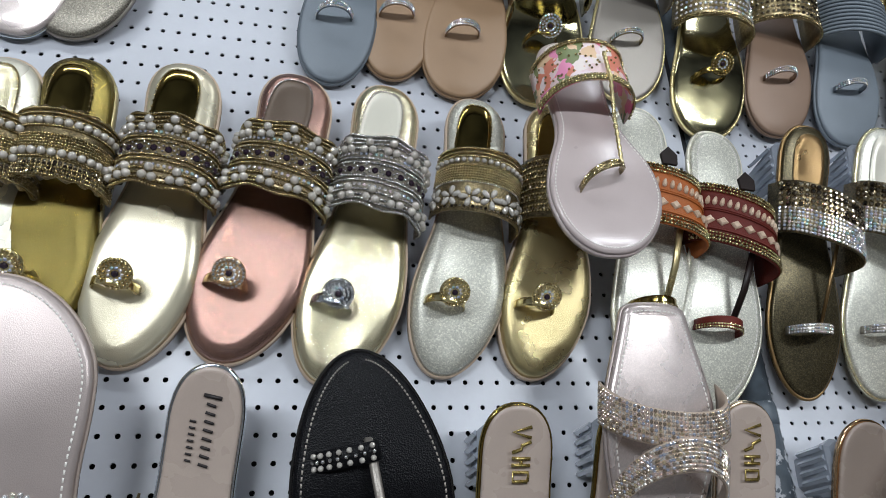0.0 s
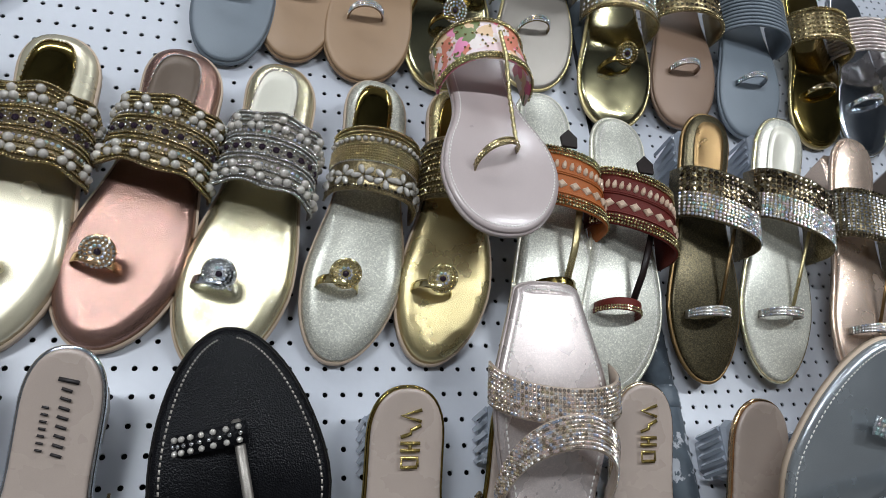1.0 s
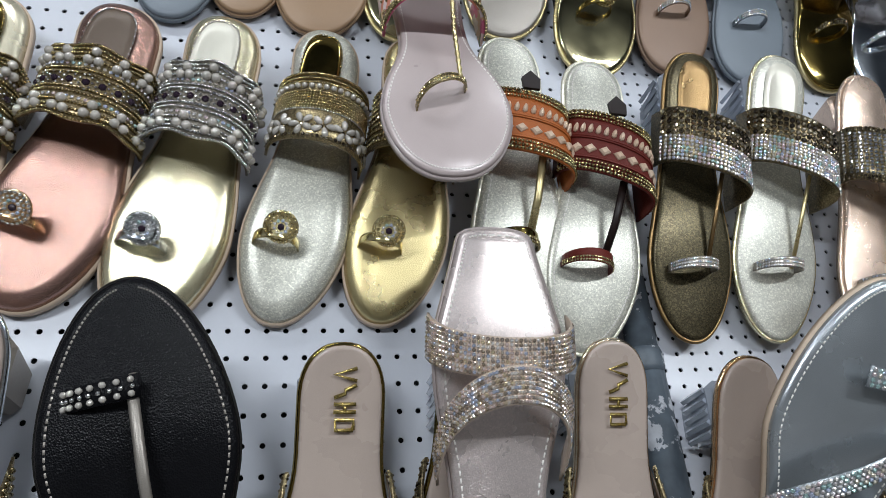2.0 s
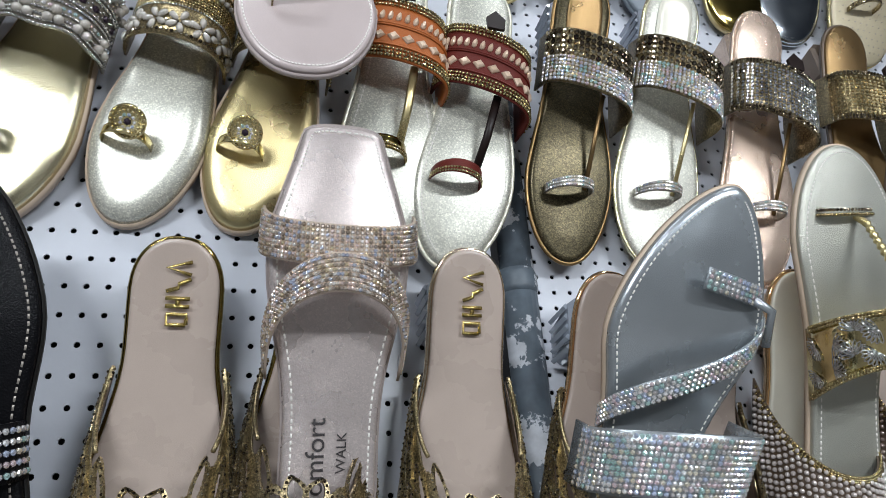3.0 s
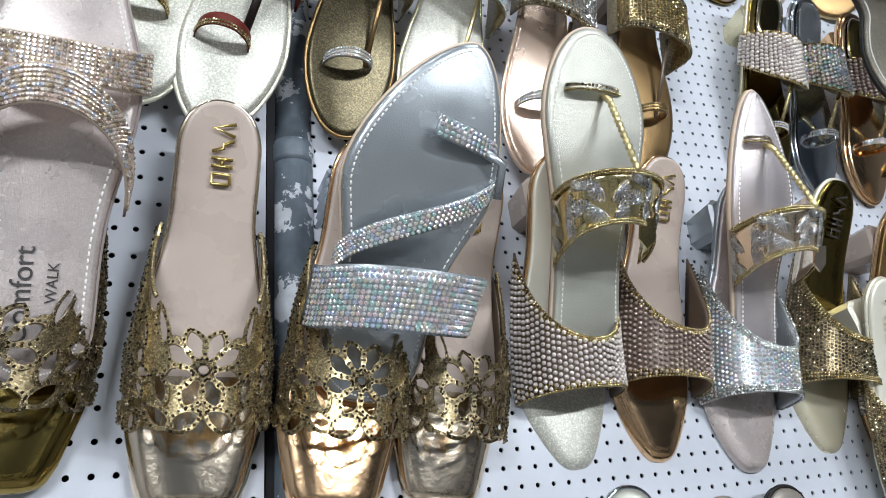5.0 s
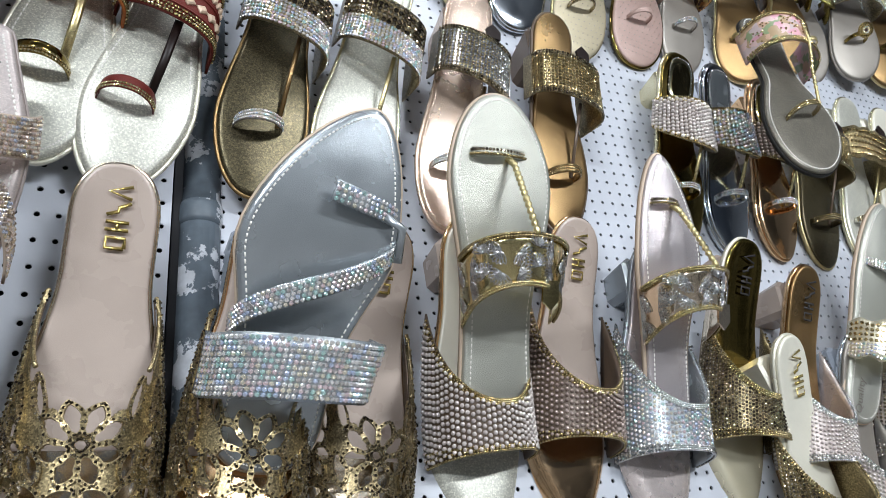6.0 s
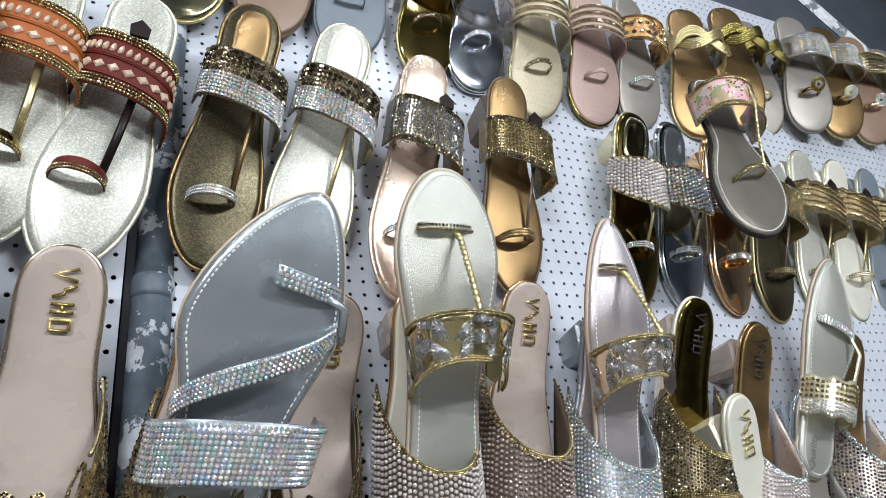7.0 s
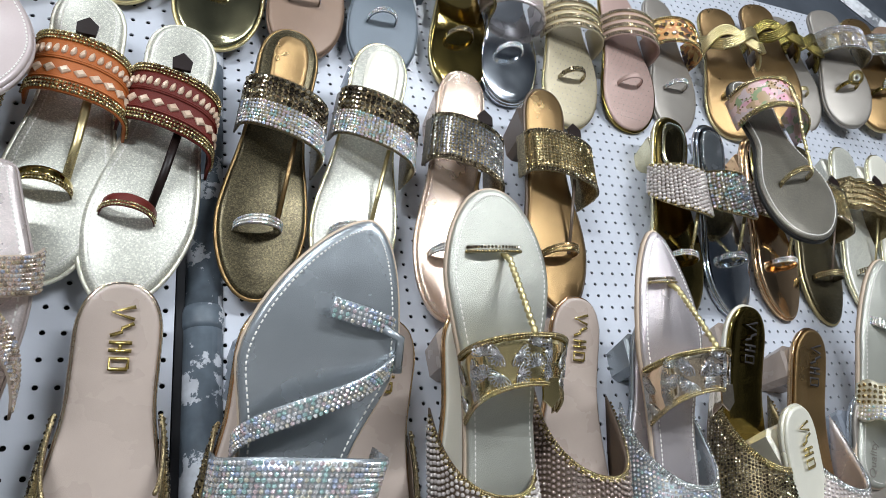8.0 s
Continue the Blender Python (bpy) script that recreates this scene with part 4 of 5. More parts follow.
# heeled sandals with broad stone straps


def block_sandal(T, K, W, top, pad, heelmat, strap, ringstones, edge, label, group, faceted=False, thong="gold_metal", pegx=True):
    sh = Shoe("block_heel_sandal", T, K, W, "oval", dip=.010, bend=-.03, label=label, group=group, th=.009)
    sh.sole(top, edge, pipe=edge, puff=.003)
    if pad:
        sh.pad(pad, None, .72, .965, .66)
    heel(sh, heelmat, .056, 1.0, .054, faceted)
    fn = sh.arch(.505, .70, .041, 1.42, slant=-.055, lean=.016, pw=.42)
    strap(sh, fn)
    sh.ring(.225, -.1, top if ringstones != "crystal" else "taupe", .0215, .029, .009, stones=ringstones, slant=.003)
    if pegx:
        peg(*(sh.ob.matrix_world @ sh.at(.73, .5, .038)), 4)
    part("thong", *sweep([sh.at(.235, .32, .002), sh.at(.38, .4, .012), sh.at(.53, .55, .026)], .0022, n=6, flat=.6), thong, sh.ob)
    return sh


two_tone = lambda s, f: stone_band(s, f, "dark_glitter", dense(f, "smoke", .0050, "stone", .5, .98) + dense(f, "crystal", .0036, "stone", .02, .5), tilt=.22)
weave = lambda base, st: (lambda s, f: stone_band(s, f, base, dense(f, st, .0038, "baton", .1, .9) + [("smoke", v, .0028, .0013, "bead") for v in (.02, .07, .93, .98)], tilt=.3))
block_sandal((.642, -.03, 1.395), (.680, -.084, 1.672), .080, "bronze_glitter", "bronze", "clear", two_tone, "crystal", "bronze", "bronze glitter sandal with clear block heel", "stone strap sandals", True, "bronze", False)
block_sandal((.727, -.03, 1.395), (.780, -.086, 1.678), .084, "ivory_glitter", "ivory_smooth", "clear", two_tone, "crystal", "pale_gold", "ivory sandal with clear block heel", "stone strap sandals", True, pegx=False)
block_sandal((.825, -.045, 1.374), (.875, -.087, 1.662), .078, "copper", None, "copper", weave("dark_glitter", "silver_bead"), "crystal", "copper", "rose gold sandal with silver woven strap", "stone strap sandals", thong="bronze")
block_sandal((.967, -.045, 1.389), (.985, -.085, 1.664), .078, "bronze", None, "dark_lining", weave("gold_glitter", "gold_bead"), "gold_bead", "dark_lining", "bronze sandal with broad gold woven strap", "stone strap sandals", thong="dark_lining")


def vamp_fn(sh, c0, c1, e0, e1, H, wf=1.06, k=1.8):
    """A vamp whose front edge runs from c0 (middle) to e0 (sides), its back edge from c1 to e1."""
    def fn(u, v):
        a0, a1 = c0 + (e0 - c0) * abs(u) ** k, c1 + (e1 - c1) * abs(u) ** k
        s = a0 + (a1 - a0) * v
        sm = .3 * .6 + s * .4
        a = u * math.pi / 2
        h = max(sh.half(sm), .36 * sh.W)
        return Vector((sh.mid(sm) + h * wf * math.sin(a), s * sh.L, sh.hz(s) - .006 + (H * (1 - .25 * max(0, s - .45)) + .006) * max(0, math.cos(a)) ** .9))
    return fn


def bead_vamp(sh, base, bead, step=.0046, r=.0019, trim="gold_bead", lining="lining", kind="bead", c0=.26, c1=.40, e0=.20, e1=.68, H=.054):
    fn = vamp_fn(sh, c0, c1, e0, e1, H, 1.10, 2.2)
    ob = part("vamp", *sheet(fn, 30, 8, .002), base, sh.ob, "vamp covered in small beads")
    it = []
    P = [fn(-1 + k / 15, .5) for k in range(31)]
    n = max(8, int(sum((P[k + 1] - P[k]).length for k in range(30)) / step / 2))
    for i in range(-n, n + 1):
        u = i / (n + .6)
        hgt = (c1 + (e1 - c1) * abs(u) ** 2.2 - c0 - (e0 - c0) * abs(u) ** 2.2) * sh.L
        m = max(2, int(hgt / step))
        for j in range(m):
            it.append((u, (j + .5 + (.5 if i % 2 else 0) * .8) / (m + .6), r * .9))
    tagged(part("bead_cover", *studs(fn, it, kind, .15), bead, ob, smooth=kind == "bead"), kind="stuff")
    for v in (.0, .045, .09, .91, .955, 1.0):
        tagged(part("edge_beading", *studs(fn, row(fn, v, .0028, .0015), "bead"), trim, ob), kind="stuff")


def petal(fn, u, v, ang, r0, r1, w, hole=.62, n=16, t=.0018):
    """A flat leaf-shaped frame of leather lying on the vamp: outer and inner rim, raised by t."""
    V, F, e = [], [], .03
    mu = 2 * e / (fn(u + e, v) - fn(u - e, v)).length
    mv = 2 * e / (fn(u, v + e) - fn(u, v - e)).length
    for k in range(n):
        th = 2 * math.pi * k / n
        c = (r0 + r1) / 2
        for sa, sb, lift in ((1, 1, -.0004), (1, 1, t), (.76, hole, t), (.76, hole, -.0004)):
            a = c - (r1 - r0) / 2 * math.cos(th) * sa
            b = math.copysign(abs(math.sin(th)) ** 1.55, math.sin(th)) * w * sb
            x, y = a * math.cos(ang) - b * math.sin(ang), a * math.sin(ang) + b * math.cos(ang)
            q, ax, bx, m = frame_on(fn, min(1, max(-1, u + x * mu)), v + y * mv)
            V.append(fn(min(1, max(-1, u + x * mu)), v + y * mv) + m * lift)
    for k in range(n):
        o, e_ = 4 * k, 4 * ((k + 1) % n)
        for s in range(3):
            F.append((o + s, e_ + s, e_ + s + 1, o + s + 1))
    return V, F


def flower_vamp(sh, mat):
    """Blossoms cut out of a glittered sheet: every petal an open raised loop, with a web of leather between them."""
    base = vamp_fn(sh, .185, .40, .185, .67, .054, 1.06, 2.0)

    def fn(u, v):
        p = base(u, v)
        k = max(0, p.y / sh.L - .36)
        p.z = sh.hz(p.y / sh.L) - .004 + (p.z - sh.hz(p.y / sh.L) + .004) * (1 - 1.5 * k)
        p.x *= 1 - .62 * k
        return p
    leaves = []
    for cu, cv, n, R, w, ph in ((-.02, .60, 8, .027, .0082, .39), (-.70, .40, 8, .026, .0080, .1), (.70, .38, 8, .026, .0080, .3)):
        for k in range(n):
            leaves.append((cu, cv, ph + 2 * math.pi * k / n, .0048, R, w))
        leaves.append((cu, cv, 0, -.0046, .0046, .0046))
    for sd in (-1, 1):
        for cu, cv, an, half in ((.36, .12, .5, .013), (.36, .36, 1.2, .012), (.14, .10, 2.6, .012), (.40, .88, 1.0, .014), (.90, .08, .3, .012), (.62, .07, 2.7, .013),
                                 (.92, .66, 1.45, .014), (.80, .70, 1.2, .014), (.60, .72, .9, .014), (.95, .82, 1.5, .014), (.84, .87, 1.35, .013), (.955, .97, 1.5, .012)):
            leaves.append((sd * cu, cv, an if sd > 0 else math.pi - an, -half, half, .0076))
    ob = tagged(new("vamp"), "glittered vamp cut into open petals")
    ob.parent = sh.ob
    VV, FF, holes = [], [], []
    for q in leaves:
        V, F = petal(fn, *q)
        part("petal", V, F, mat, ob, smooth=False)
        for k in range(16):
            c = (V[4 * k + 1] + V[4 * k + 2]) / 2
            stud(VV, FF, c, Vector((1, 0, 0)), Vector((0, 1, 0)), Vector((0, 0, 1)), .0010, "stone" if k % 3 else "bead", k)
        u, v, an, r0, r1, w = q
        e, c = .03, (r0 + r1) / 2
        mu, mv = 2 * e / (fn(u + e, v) - fn(u - e, v)).length, 2 * e / (fn(u, v + e) - fn(u, v - e)).length
        holes.append((u, v, mu, mv, math.cos(an), math.sin(an), c, (r1 - r0) / 2 * .76, w * .62))
    tagged(part("stone_setting", VV, FF, "smoke", ob, smooth=False), kind="stuff")
    # the web between the petals: a fine sheet, open where a petal is open
    nu, nv, V, F, ids = 130, 64, [], [], {}

    def vert(i, k):
        if (i, k) not in ids:
            ids[i, k] = len(V)
            V.append(fn(-1 + 2 * i / nu, k / nv) - Vector((0, 0, .0004)))
        return ids[i, k]
    for i in range(nu):
        u = -1 + 2 * (i + .5) / nu
        for k in range(nv):
            v = (k + .5) / nv
            if v > .80 + .17 * abs(u) + .03 * math.cos(u * 26) or v < .06 + .05 * math.cos(u * 22):
                continue
            gap = False
            for cu, cv, mu, mv, ca, sa, c, ra, rb in holes:
                x, y = (u - cu) / mu, (v - cv) / mv
                a, b = x * ca + y * sa - c, y * ca - x * sa
                if abs(a) < ra and abs(b) < rb * max(0, 1 - (a / ra) ** 2) ** .65:
                    gap = True
                    break
            if not gap:
                F.append((vert(i, k), vert(i + 1, k), vert(i + 1, k + 1), vert(i, k + 1)))
    web = part("web", V, F, mat, ob)
    solid = web.modifiers.new("thickness", "SOLIDIFY")
    solid.thickness, solid.offset = .0012, -1
    for sd in (-1, 1):
        part("side_lining", *sheet(lambda u, v: fn(sd * (.86 + .135 * u), .46 + .54 * v) - Vector((sd * .002, 0, .0022)), 6, 10, .0010), "dark_lining", ob, "brown inner lining")
        part("back_piping", *sweep([fn(sd * (.55 + .45 * k / 10), 1.0) for k in range(11)], .0016, n=6), mat, ob)


def glyphs(sh, s0, s1, f, mat, w=.0155):
    """A maker's mark, kept as plain stroke shapes."""
    ob = None
    n = 4
    step = (s1 - s0) * sh.L / n
    for k in range(n):
        y0 = s0 * sh.L + step * (n - 1 - k + .12)
        y1 = y0 + step * .76
        xs = (f - w / 2, f + w / 2)
        G = []
        z = lambda y: sh.hz(y / sh.L) + .0026
        P = lambda x, y: Vector((x, y, z(y)))
        strokes = ([(0, 0), (1, .5), (0, 1)], [(0, 1), (.5, .6), (.5, .3), (1, 0)], [(0, .2), (1, .2)], [(.1, .1), (.9, .1), (.9, .9), (.1, .9), (.1, .1)])[k]
        pts = [P(xs[0] + (xs[1] - xs[0]) * (1 - a), y0 + (y1 - y0) * b) for a, b in strokes]
        G.append(sweep(pts, .0014, n=4, flat=.1))
        if k == 2:
            G.append(sweep([P(xs[0] + w * a, y0 + (y1 - y0) * .8) for a in (0, 1)], .0014, n=4, flat=.1))
            G.append(sweep([P(xs[0] + w * .5, y0 + (y1 - y0) * b) for b in (.2, .8)], .0014, n=4, flat=.1))
        part("printed_mark", *join(*G), mat, sh.ob)


def words(sh, body, s, x, size, mat, turn=90, name="printed_word"):
    cu = bpy.data.curves.new(name, "FONT")
    cu.body, cu.size, cu.extrude = body, size, .0001
    cu.materials.append(M[mat])
    ob = new(name, cu)
    ob.parent = sh.ob
    ob.matrix_basis = Matrix.Translation((x, s * sh.L, sh.hz(s) + .0026)) @ Matrix.Rotation(radians(turn), 4, "Z")
    return ob


def mule(T, K, W, toe, insole, edge, heelmat, label, group, shape="mule_square", toe_mat=None, faceted=False, vamp=None, mark=None, dip=.02):
    sh = Shoe("heeled_mule", T, K, W, shape, dip=dip, label=label, group=group, category="mule", th=.010)
    sh.sole(insole, edge, pipe=edge, puff=.002, pad=-.001)
    if toe_mat:
        n, c, V = 22, 17, []
        for i in range(n + 1):
            s = .004 + .30 * (i / n) ** 1.4
            lip = 1 - max(0, 1 - s / .045) ** 2.5
            for k in range(c):
                f = math.sin((k / (c - 1) - .5) * math.pi)
                roll = (1 - abs(f) ** 7) * lip
                V.append(Vector((.0022 * f, -.0028 * (1 - i / n), 0)) + sh.at(s, f * 1.02, -.0045 + .0085 * roll + .0030 * (1 - f * f) * lip * math.cos(s * 9)))
        F = [(i * c + k, i * c + k + 1, (i + 1) * c + k + 1, (i + 1) * c + k) for i in range(n) for k in range(c - 1)]
        part("toe_cover", V, F, toe_mat, sh.ob)
    heel(sh, heelmat, .055, .9, .044, faceted)
    if vamp:
        vamp(sh)
    if mark:
        glyphs(sh, .775, .945, .002, mark)
    return sh


# mules of the lower row
m = mule((.075, -.03, 1.13), (.101, -.085, 1.404), .078, "", "nude", "silver_mirror", "taupe", "nude mule with silver edge and black maker's mark", "lower row mules", "mule", vamp=lambda s: bead_vamp(s, "dark_glitter", "smoke"))
for k in range(9):
    s = .93 - k * .021
    part("printed_bar", *sweep([m.at(s, -.02 if k else -.15, .0012), m.at(s - .006, .26 if k else .42, .0012)], .0010 if k else .0014, n=4, flat=.3), "black_print", m.ob)
for k in range(7):
    s = .865 - k * .016
    part("printed_bar", *sweep([m.at(s, -.42, .0012), m.at(s - .002, -.24, .0012)], .0008, n=4, flat=.3), "black_print", m.ob)
flower = lambda mat: (lambda s: flower_vamp(s, mat))
mule((.326, -.02, 1.118), (.333, -.07, 1.380), .094, "", "nude", "gold_mirror", "clear", "nude mule with gold toe and glittered petal vamp", "petal mules", toe_mat="gold_mirror", faceted=True, vamp=flower("gold_glitter"), mark="gold_print")
mule((.413, -.02, 1.119), (.436, -.07, 1.385), .095, "", "nude", "gold_mirror", "clear", "petal mule with dark gold toe under a sandal", "petal mules", toe_mat="gold_mirror", faceted=True, vamp=flower("dark_glitter"))
mule((.531, -.02, 1.097), (.540, -.07, 1.382), .093, "", "nude", "champagne_mirror", "clear", "nude mule with champagne toe and petal vamp", "petal mules", toe_mat="champagne_mirror", faceted=True, vamp=flower("gold_glitter"), mark="gold_print")
mule((.624, -.034, 1.088), (.655, -.075, 1.365), .091, "", "nude", "copper_mirror", "clear", "petal mule with copper toe beneath a silver sandal", "petal mules", toe_mat="copper_mirror", faceted=True, vamp=flower("gold_glitter"))
mule((.711, -.02, 1.087), (.750, -.073, 1.358), .089, "", "nude", "champagne_mirror", "clear", "nude mule with bright champagne toe", "petal mules", toe_mat="champagne_mirror", faceted=True, vamp=flower("dark_glitter"), mark="gold_print")
mule((.842, -.015, 1.104), (.833, -.075, 1.374), .091, "", "ivory_smooth", "copper_mirror", "nude", "ivory mule with pearl-beaded vamp", "beaded mules", "mule", toe_mat="ivory_glitter", vamp=lambda s: bead_vamp(s, "dark_lining", "taupe_pearl", .0050, .0023))
mule((.925, -.023, 1.106), (.956, -.079, 1.386), .090, "", "nude", "copper_mirror", "nude", "nude mule with brown beaded vamp and copper toe", "beaded mules", "mule", toe_mat="copper_mirror", vamp=lambda s: bead_vamp(s, "dark_lining", "brown_pearl", .0050, .0022), mark="gold_print")
mule((1.027, -.03, 1.090), (1.051, -.085, 1.368), .093, "", "lilac_metal", "blue_grey", "blue_grey", "silver mule with pale blue beaded vamp", "beaded mules", "mule", toe_mat="silver_lame", vamp=lambda s: bead_vamp(s, "blue_grey", "crystal", .0042, .0018, "silver_bead", kind="stone"))
mule((1.134, -.03, 1.100), (1.176, -.10, 1.376), .088, "", "gold_mirror", "ivory_smooth", "nude", "gold mule with dark glitter vamp and cream toe", "beaded mules", "mule", toe_mat="cream_metal", vamp=lambda s: bead_vamp(s, "dark_glitter", "smoke", .0036, .0016, kind="stone"), mark="black_print")
mule((1.224, -.06, .985), (1.167, -.114, 1.258), .084, "", "ivory_smooth", "ivory_pearl", "ivory_pearl", "cream mule with gold glitter vamp", "beaded mules", "mule", vamp=lambda s: bead_vamp(s, "gold_glitter", "smoke", .0036, .0016, kind="stone"), mark="gold_print")
mule((1.222, -.04, 1.07), (1.257, -.107, 1.347), .080, "", "bronze", "copper_mirror", "nude", "rose bronze mule with nude block heel", "beaded mules", "mule", vamp=lambda s: bead_vamp(s, "silver_lame", "taupe_pearl", .0044, .0019, "silver_bead"), mark="black_print")
mule((1.300, -.04, 1.00), (1.335, -.09, 1.275), .084, "", "taupe", "silver_mirror", "clear", "taupe mule with grey beaded vamp", "beaded mules", "mule", vamp=lambda s: bead_vamp(s, "taupe", "taupe_pearl", .0044, .0019, "silver_bead"))
mule((1.385, -.05, 1.07), (1.455, -.10, 1.347), .080, "", "bronze", "gold_metal", "clear", "bronze mule with clear faceted heel", "beaded mules", "mule", faceted=True, vamp=lambda s: bead_vamp(s, "silver_lame", "smoke", .0044, .0019, "silver_bead"))

# flat sandals tucked toe-up into the mules


def toe_up(T, K, W, shape, top, edge, label, stitch="thread", asym=0.0, spin=0.0, th=.009):
    sh = Shoe("flat_sandal", T, K, W, shape, asym=asym, spin=spin, label=label, group="flats shown toe up", th=th)
    sh.sole(top, edge, stitch=stitch, puff=.004, pad=.002)
    return sh


s0 = toe_up((-.036, -.14, 1.447), (.002, -.062, 1.20), .122, "oval", "nude_metal", "nude", "nude metallic flat sandal with jewelled rosettes")
for u, s in ((-.35, .55), (.25, .58), (-.05, .62)):
    V, F = [], []
    c = s0.at(s, u, .012)
    for R, n in ((.0105, 16), (.0075, 12), (.0042, 7), (0, 1)):
        for k in range(n):
            t = 2 * math.pi * k / n
            stud(V, F, c + Vector((math.cos(t) * R, math.sin(t) * R, .003 * (1 - R / .011))), Vector((1, 0, 0)), Vector((0, 1, 0)), Vector((0, 0, 1)), .0019, "stone", t)
    part("rosette", V, F, "crystal", s0.ob)
stone_band(s0, s0.arch(.58, .68, .030, 1.05), "nude", filled("crystal", 5, .004, .0019))

s0 = toe_up((.198, -.125, 1.407), (.238, -.06, 1.155), .115, "ogive", "black", "black_rubber", "black leather flat sandal with pearl toe strap", stitch="taupe")
fn = s0.arch(.225, .275, .014, .80, slant=.015, lean=-.004)
fn2 = lambda u, v: fn(u * .5 + .48, v)
ob = part("toe_strap", *sheet(fn2, 12, 2, .0015), "black", s0.ob)
trims(ob, fn2, [("pearl", .2, .006, .0021, "bead"), ("pearl", .8, .006, .0021, "bead"), ("silver_bead", .5, .005, .0017, "bead")])
part("thong", *sweep([s0.at(.225, 0, .002), s0.at(.245, 0, .010), s0.at(.44, -.05, .016), s0.at(.60, -.1, .014)], .0032, n=6, flat=.5), "taupe", s0.ob)
V, F = [], []
for i in range(14):
    for j in range(12):
        x, y = (i - 6.5) * .0042, (j - 3) * .0042
        if x * x + (y * .8) ** 2 < .026 ** 2:
            stud(V, F, s0.at(.63, 0, .020) + Vector((x, y, -12 * x * x)), Vector((1, 0, 0)), Vector((0, 1, 0)), Vector((0, 0, 1)), .0021, "stone", i + j)
part("stone_plate", V, F, "crystal", s0.ob)
stone_band(s0, s0.arch(.62, .74, .026, 1.05), "black", filled("crystal", 5, .0042, .002))

s0 = toe_up((.439, -.12, 1.452), (.434, -.044, 1.177), .094, "square", "silver_lame", "nude_metal", "silver square-toed flat sandal with crossed crystal straps", th=.008)
for fn in (s0.arch(.285, .375, .040, 1.12, bow=-.065, bow1=-.045), s0.arch(.345, .43, .042, 1.10, bow=.21, bow1=.19)):
    crystal_strap(s0, "crossed_strap", fn, "lining", "champagne_crystal", step=.0029, nu=30)
words(s0, "Comfort", .915, .004, .017, "black_print", -90)
words(s0, "WALK", .825, -.010, .009, "black_print", -90)

s0 = toe_up((.681, -.182, 1.390), (.642, -.042, 1.160), .118, "point", "blue_grey", "tan_edge", "blue-grey pointed flat sandal with crystal straps", asym=-.16)
g1 = s0.arch(.215, .27, .014, .95, slant=-.03)
fn = lambda u, v: g1(-.45 + u * .55, v)
crystal_strap(s0, "toe_strap", fn, "blue_grey")
g2 = s0.arch(.455, .52, .022, 1.02, slant=.155)
crystal_strap(s0, "diagonal_strap", g2, "blue_grey")
part("thong", *sweep([s0.at(.27, -.7, .008), s0.at(.29, -.95, .010), s0.at(.38, -1.0, .006)], .0035, n=6, flat=.4), "blue_grey", s0.ob)
g3 = s0.arch(.585, .745, .048, 1.50, slant=.03, bow=.045, lean=-.012, pw=.5)
crystal_strap(s0, "instep_strap", g3, "blue_grey", step=.0036)

for T, K, W, top, metal, fl, nm in (((.822, -.167, 1.443), (.844, -.042, 1.172), .102, "sage_metal", "pale_mirror", "silver_bead", "sage metallic pointed flat sandal with gold band"), ((1.020, -.15, 1.431), (1.040, -.045, 1.165), .088, "lilac_metal", "champagne_mirror", "silver_bead", "lilac metallic pointed flat sandal with rose band")):
    s0 = toe_up(T, K, W, "oval" if W > .09 else "point", top, "tan_edge", nm)
    g1 = s0.arch(.165, .19, .012, .62, lean=.014)
    ob = part("toe_strap", *sheet(g1, 14, 2, .0015), top, s0.ob)
    trims(ob, g1, [("gold_bead", .8, .0028, .0014, "bead"), ("smoke", .3, .003, .0014, "stone")])
    cord(s0, [s0.at(.19, -.05, .003), s0.at(.21, -.05, .012), s0.at(.30, .06, .032), s0.at(.405, .22, .058)], .0026, "gold_metal", "braided_thong", True)
    span = s0.arch(.405, .535, .056, 1.30, bow=.07, bow1=.13, lean=.026, pw=.85)
    g2 = lambda u, v, span=span: span(u, v) + Vector((-.010, 0, 0))
    ob = part("instep_band", *sheet(g2, 30, 5, .0016), metal, s0.ob, "mirror band with silver leaf embroidery")
    trims(ob, g2, [("gold_bead", v, .0028, .0015, "bead") for v in (.0, .05, .95, 1.0)])
    G = []
    for k, (u, v, an) in enumerate([(u_ / 10, v_ + .08 * math.sin(u_ * 2.1), 2.1 * u_ + v_) for v_ in (.30, .70) for u_ in range(-9, 10, 2)]):
        for q in range(-4, 5):
            a2 = an + q * .34
            P = []
            for t in range(9):
                th = 2 * math.pi * t / 8
                a, b = .0052 - .0052 * math.cos(th), .0014 * math.sin(th)
                p, ax, bx, n = frame_on(g2, min(.99, max(-.99, u)), v)
                P.append(p + ax * (a * math.cos(a2) - b * math.sin(a2)) + bx * (a * math.sin(a2) + b * math.cos(a2)) + n * .001)
            G.append(sweep(P, .0006, n=4))
    part("leaf_embroidery", *join(*G), fl, ob)
    c = g2(-.3, 1.0) + Vector((0, .004, .001))
    tab = [(-.0075, -.010), (.0075, -.010), (.0075, .006), (0, .013), (-.0075, .006)]
    part("hanging_tab", [c + Vector((x, y, z)) for z in (0, .002) for x, y in tab], [(0, 1, 2, 3, 4), (9, 8, 7, 6, 5)] + [(k, k + 5, (k + 1) % 5 + 5, (k + 1) % 5) for k in range(5)], metal, s0.ob, smooth=False)

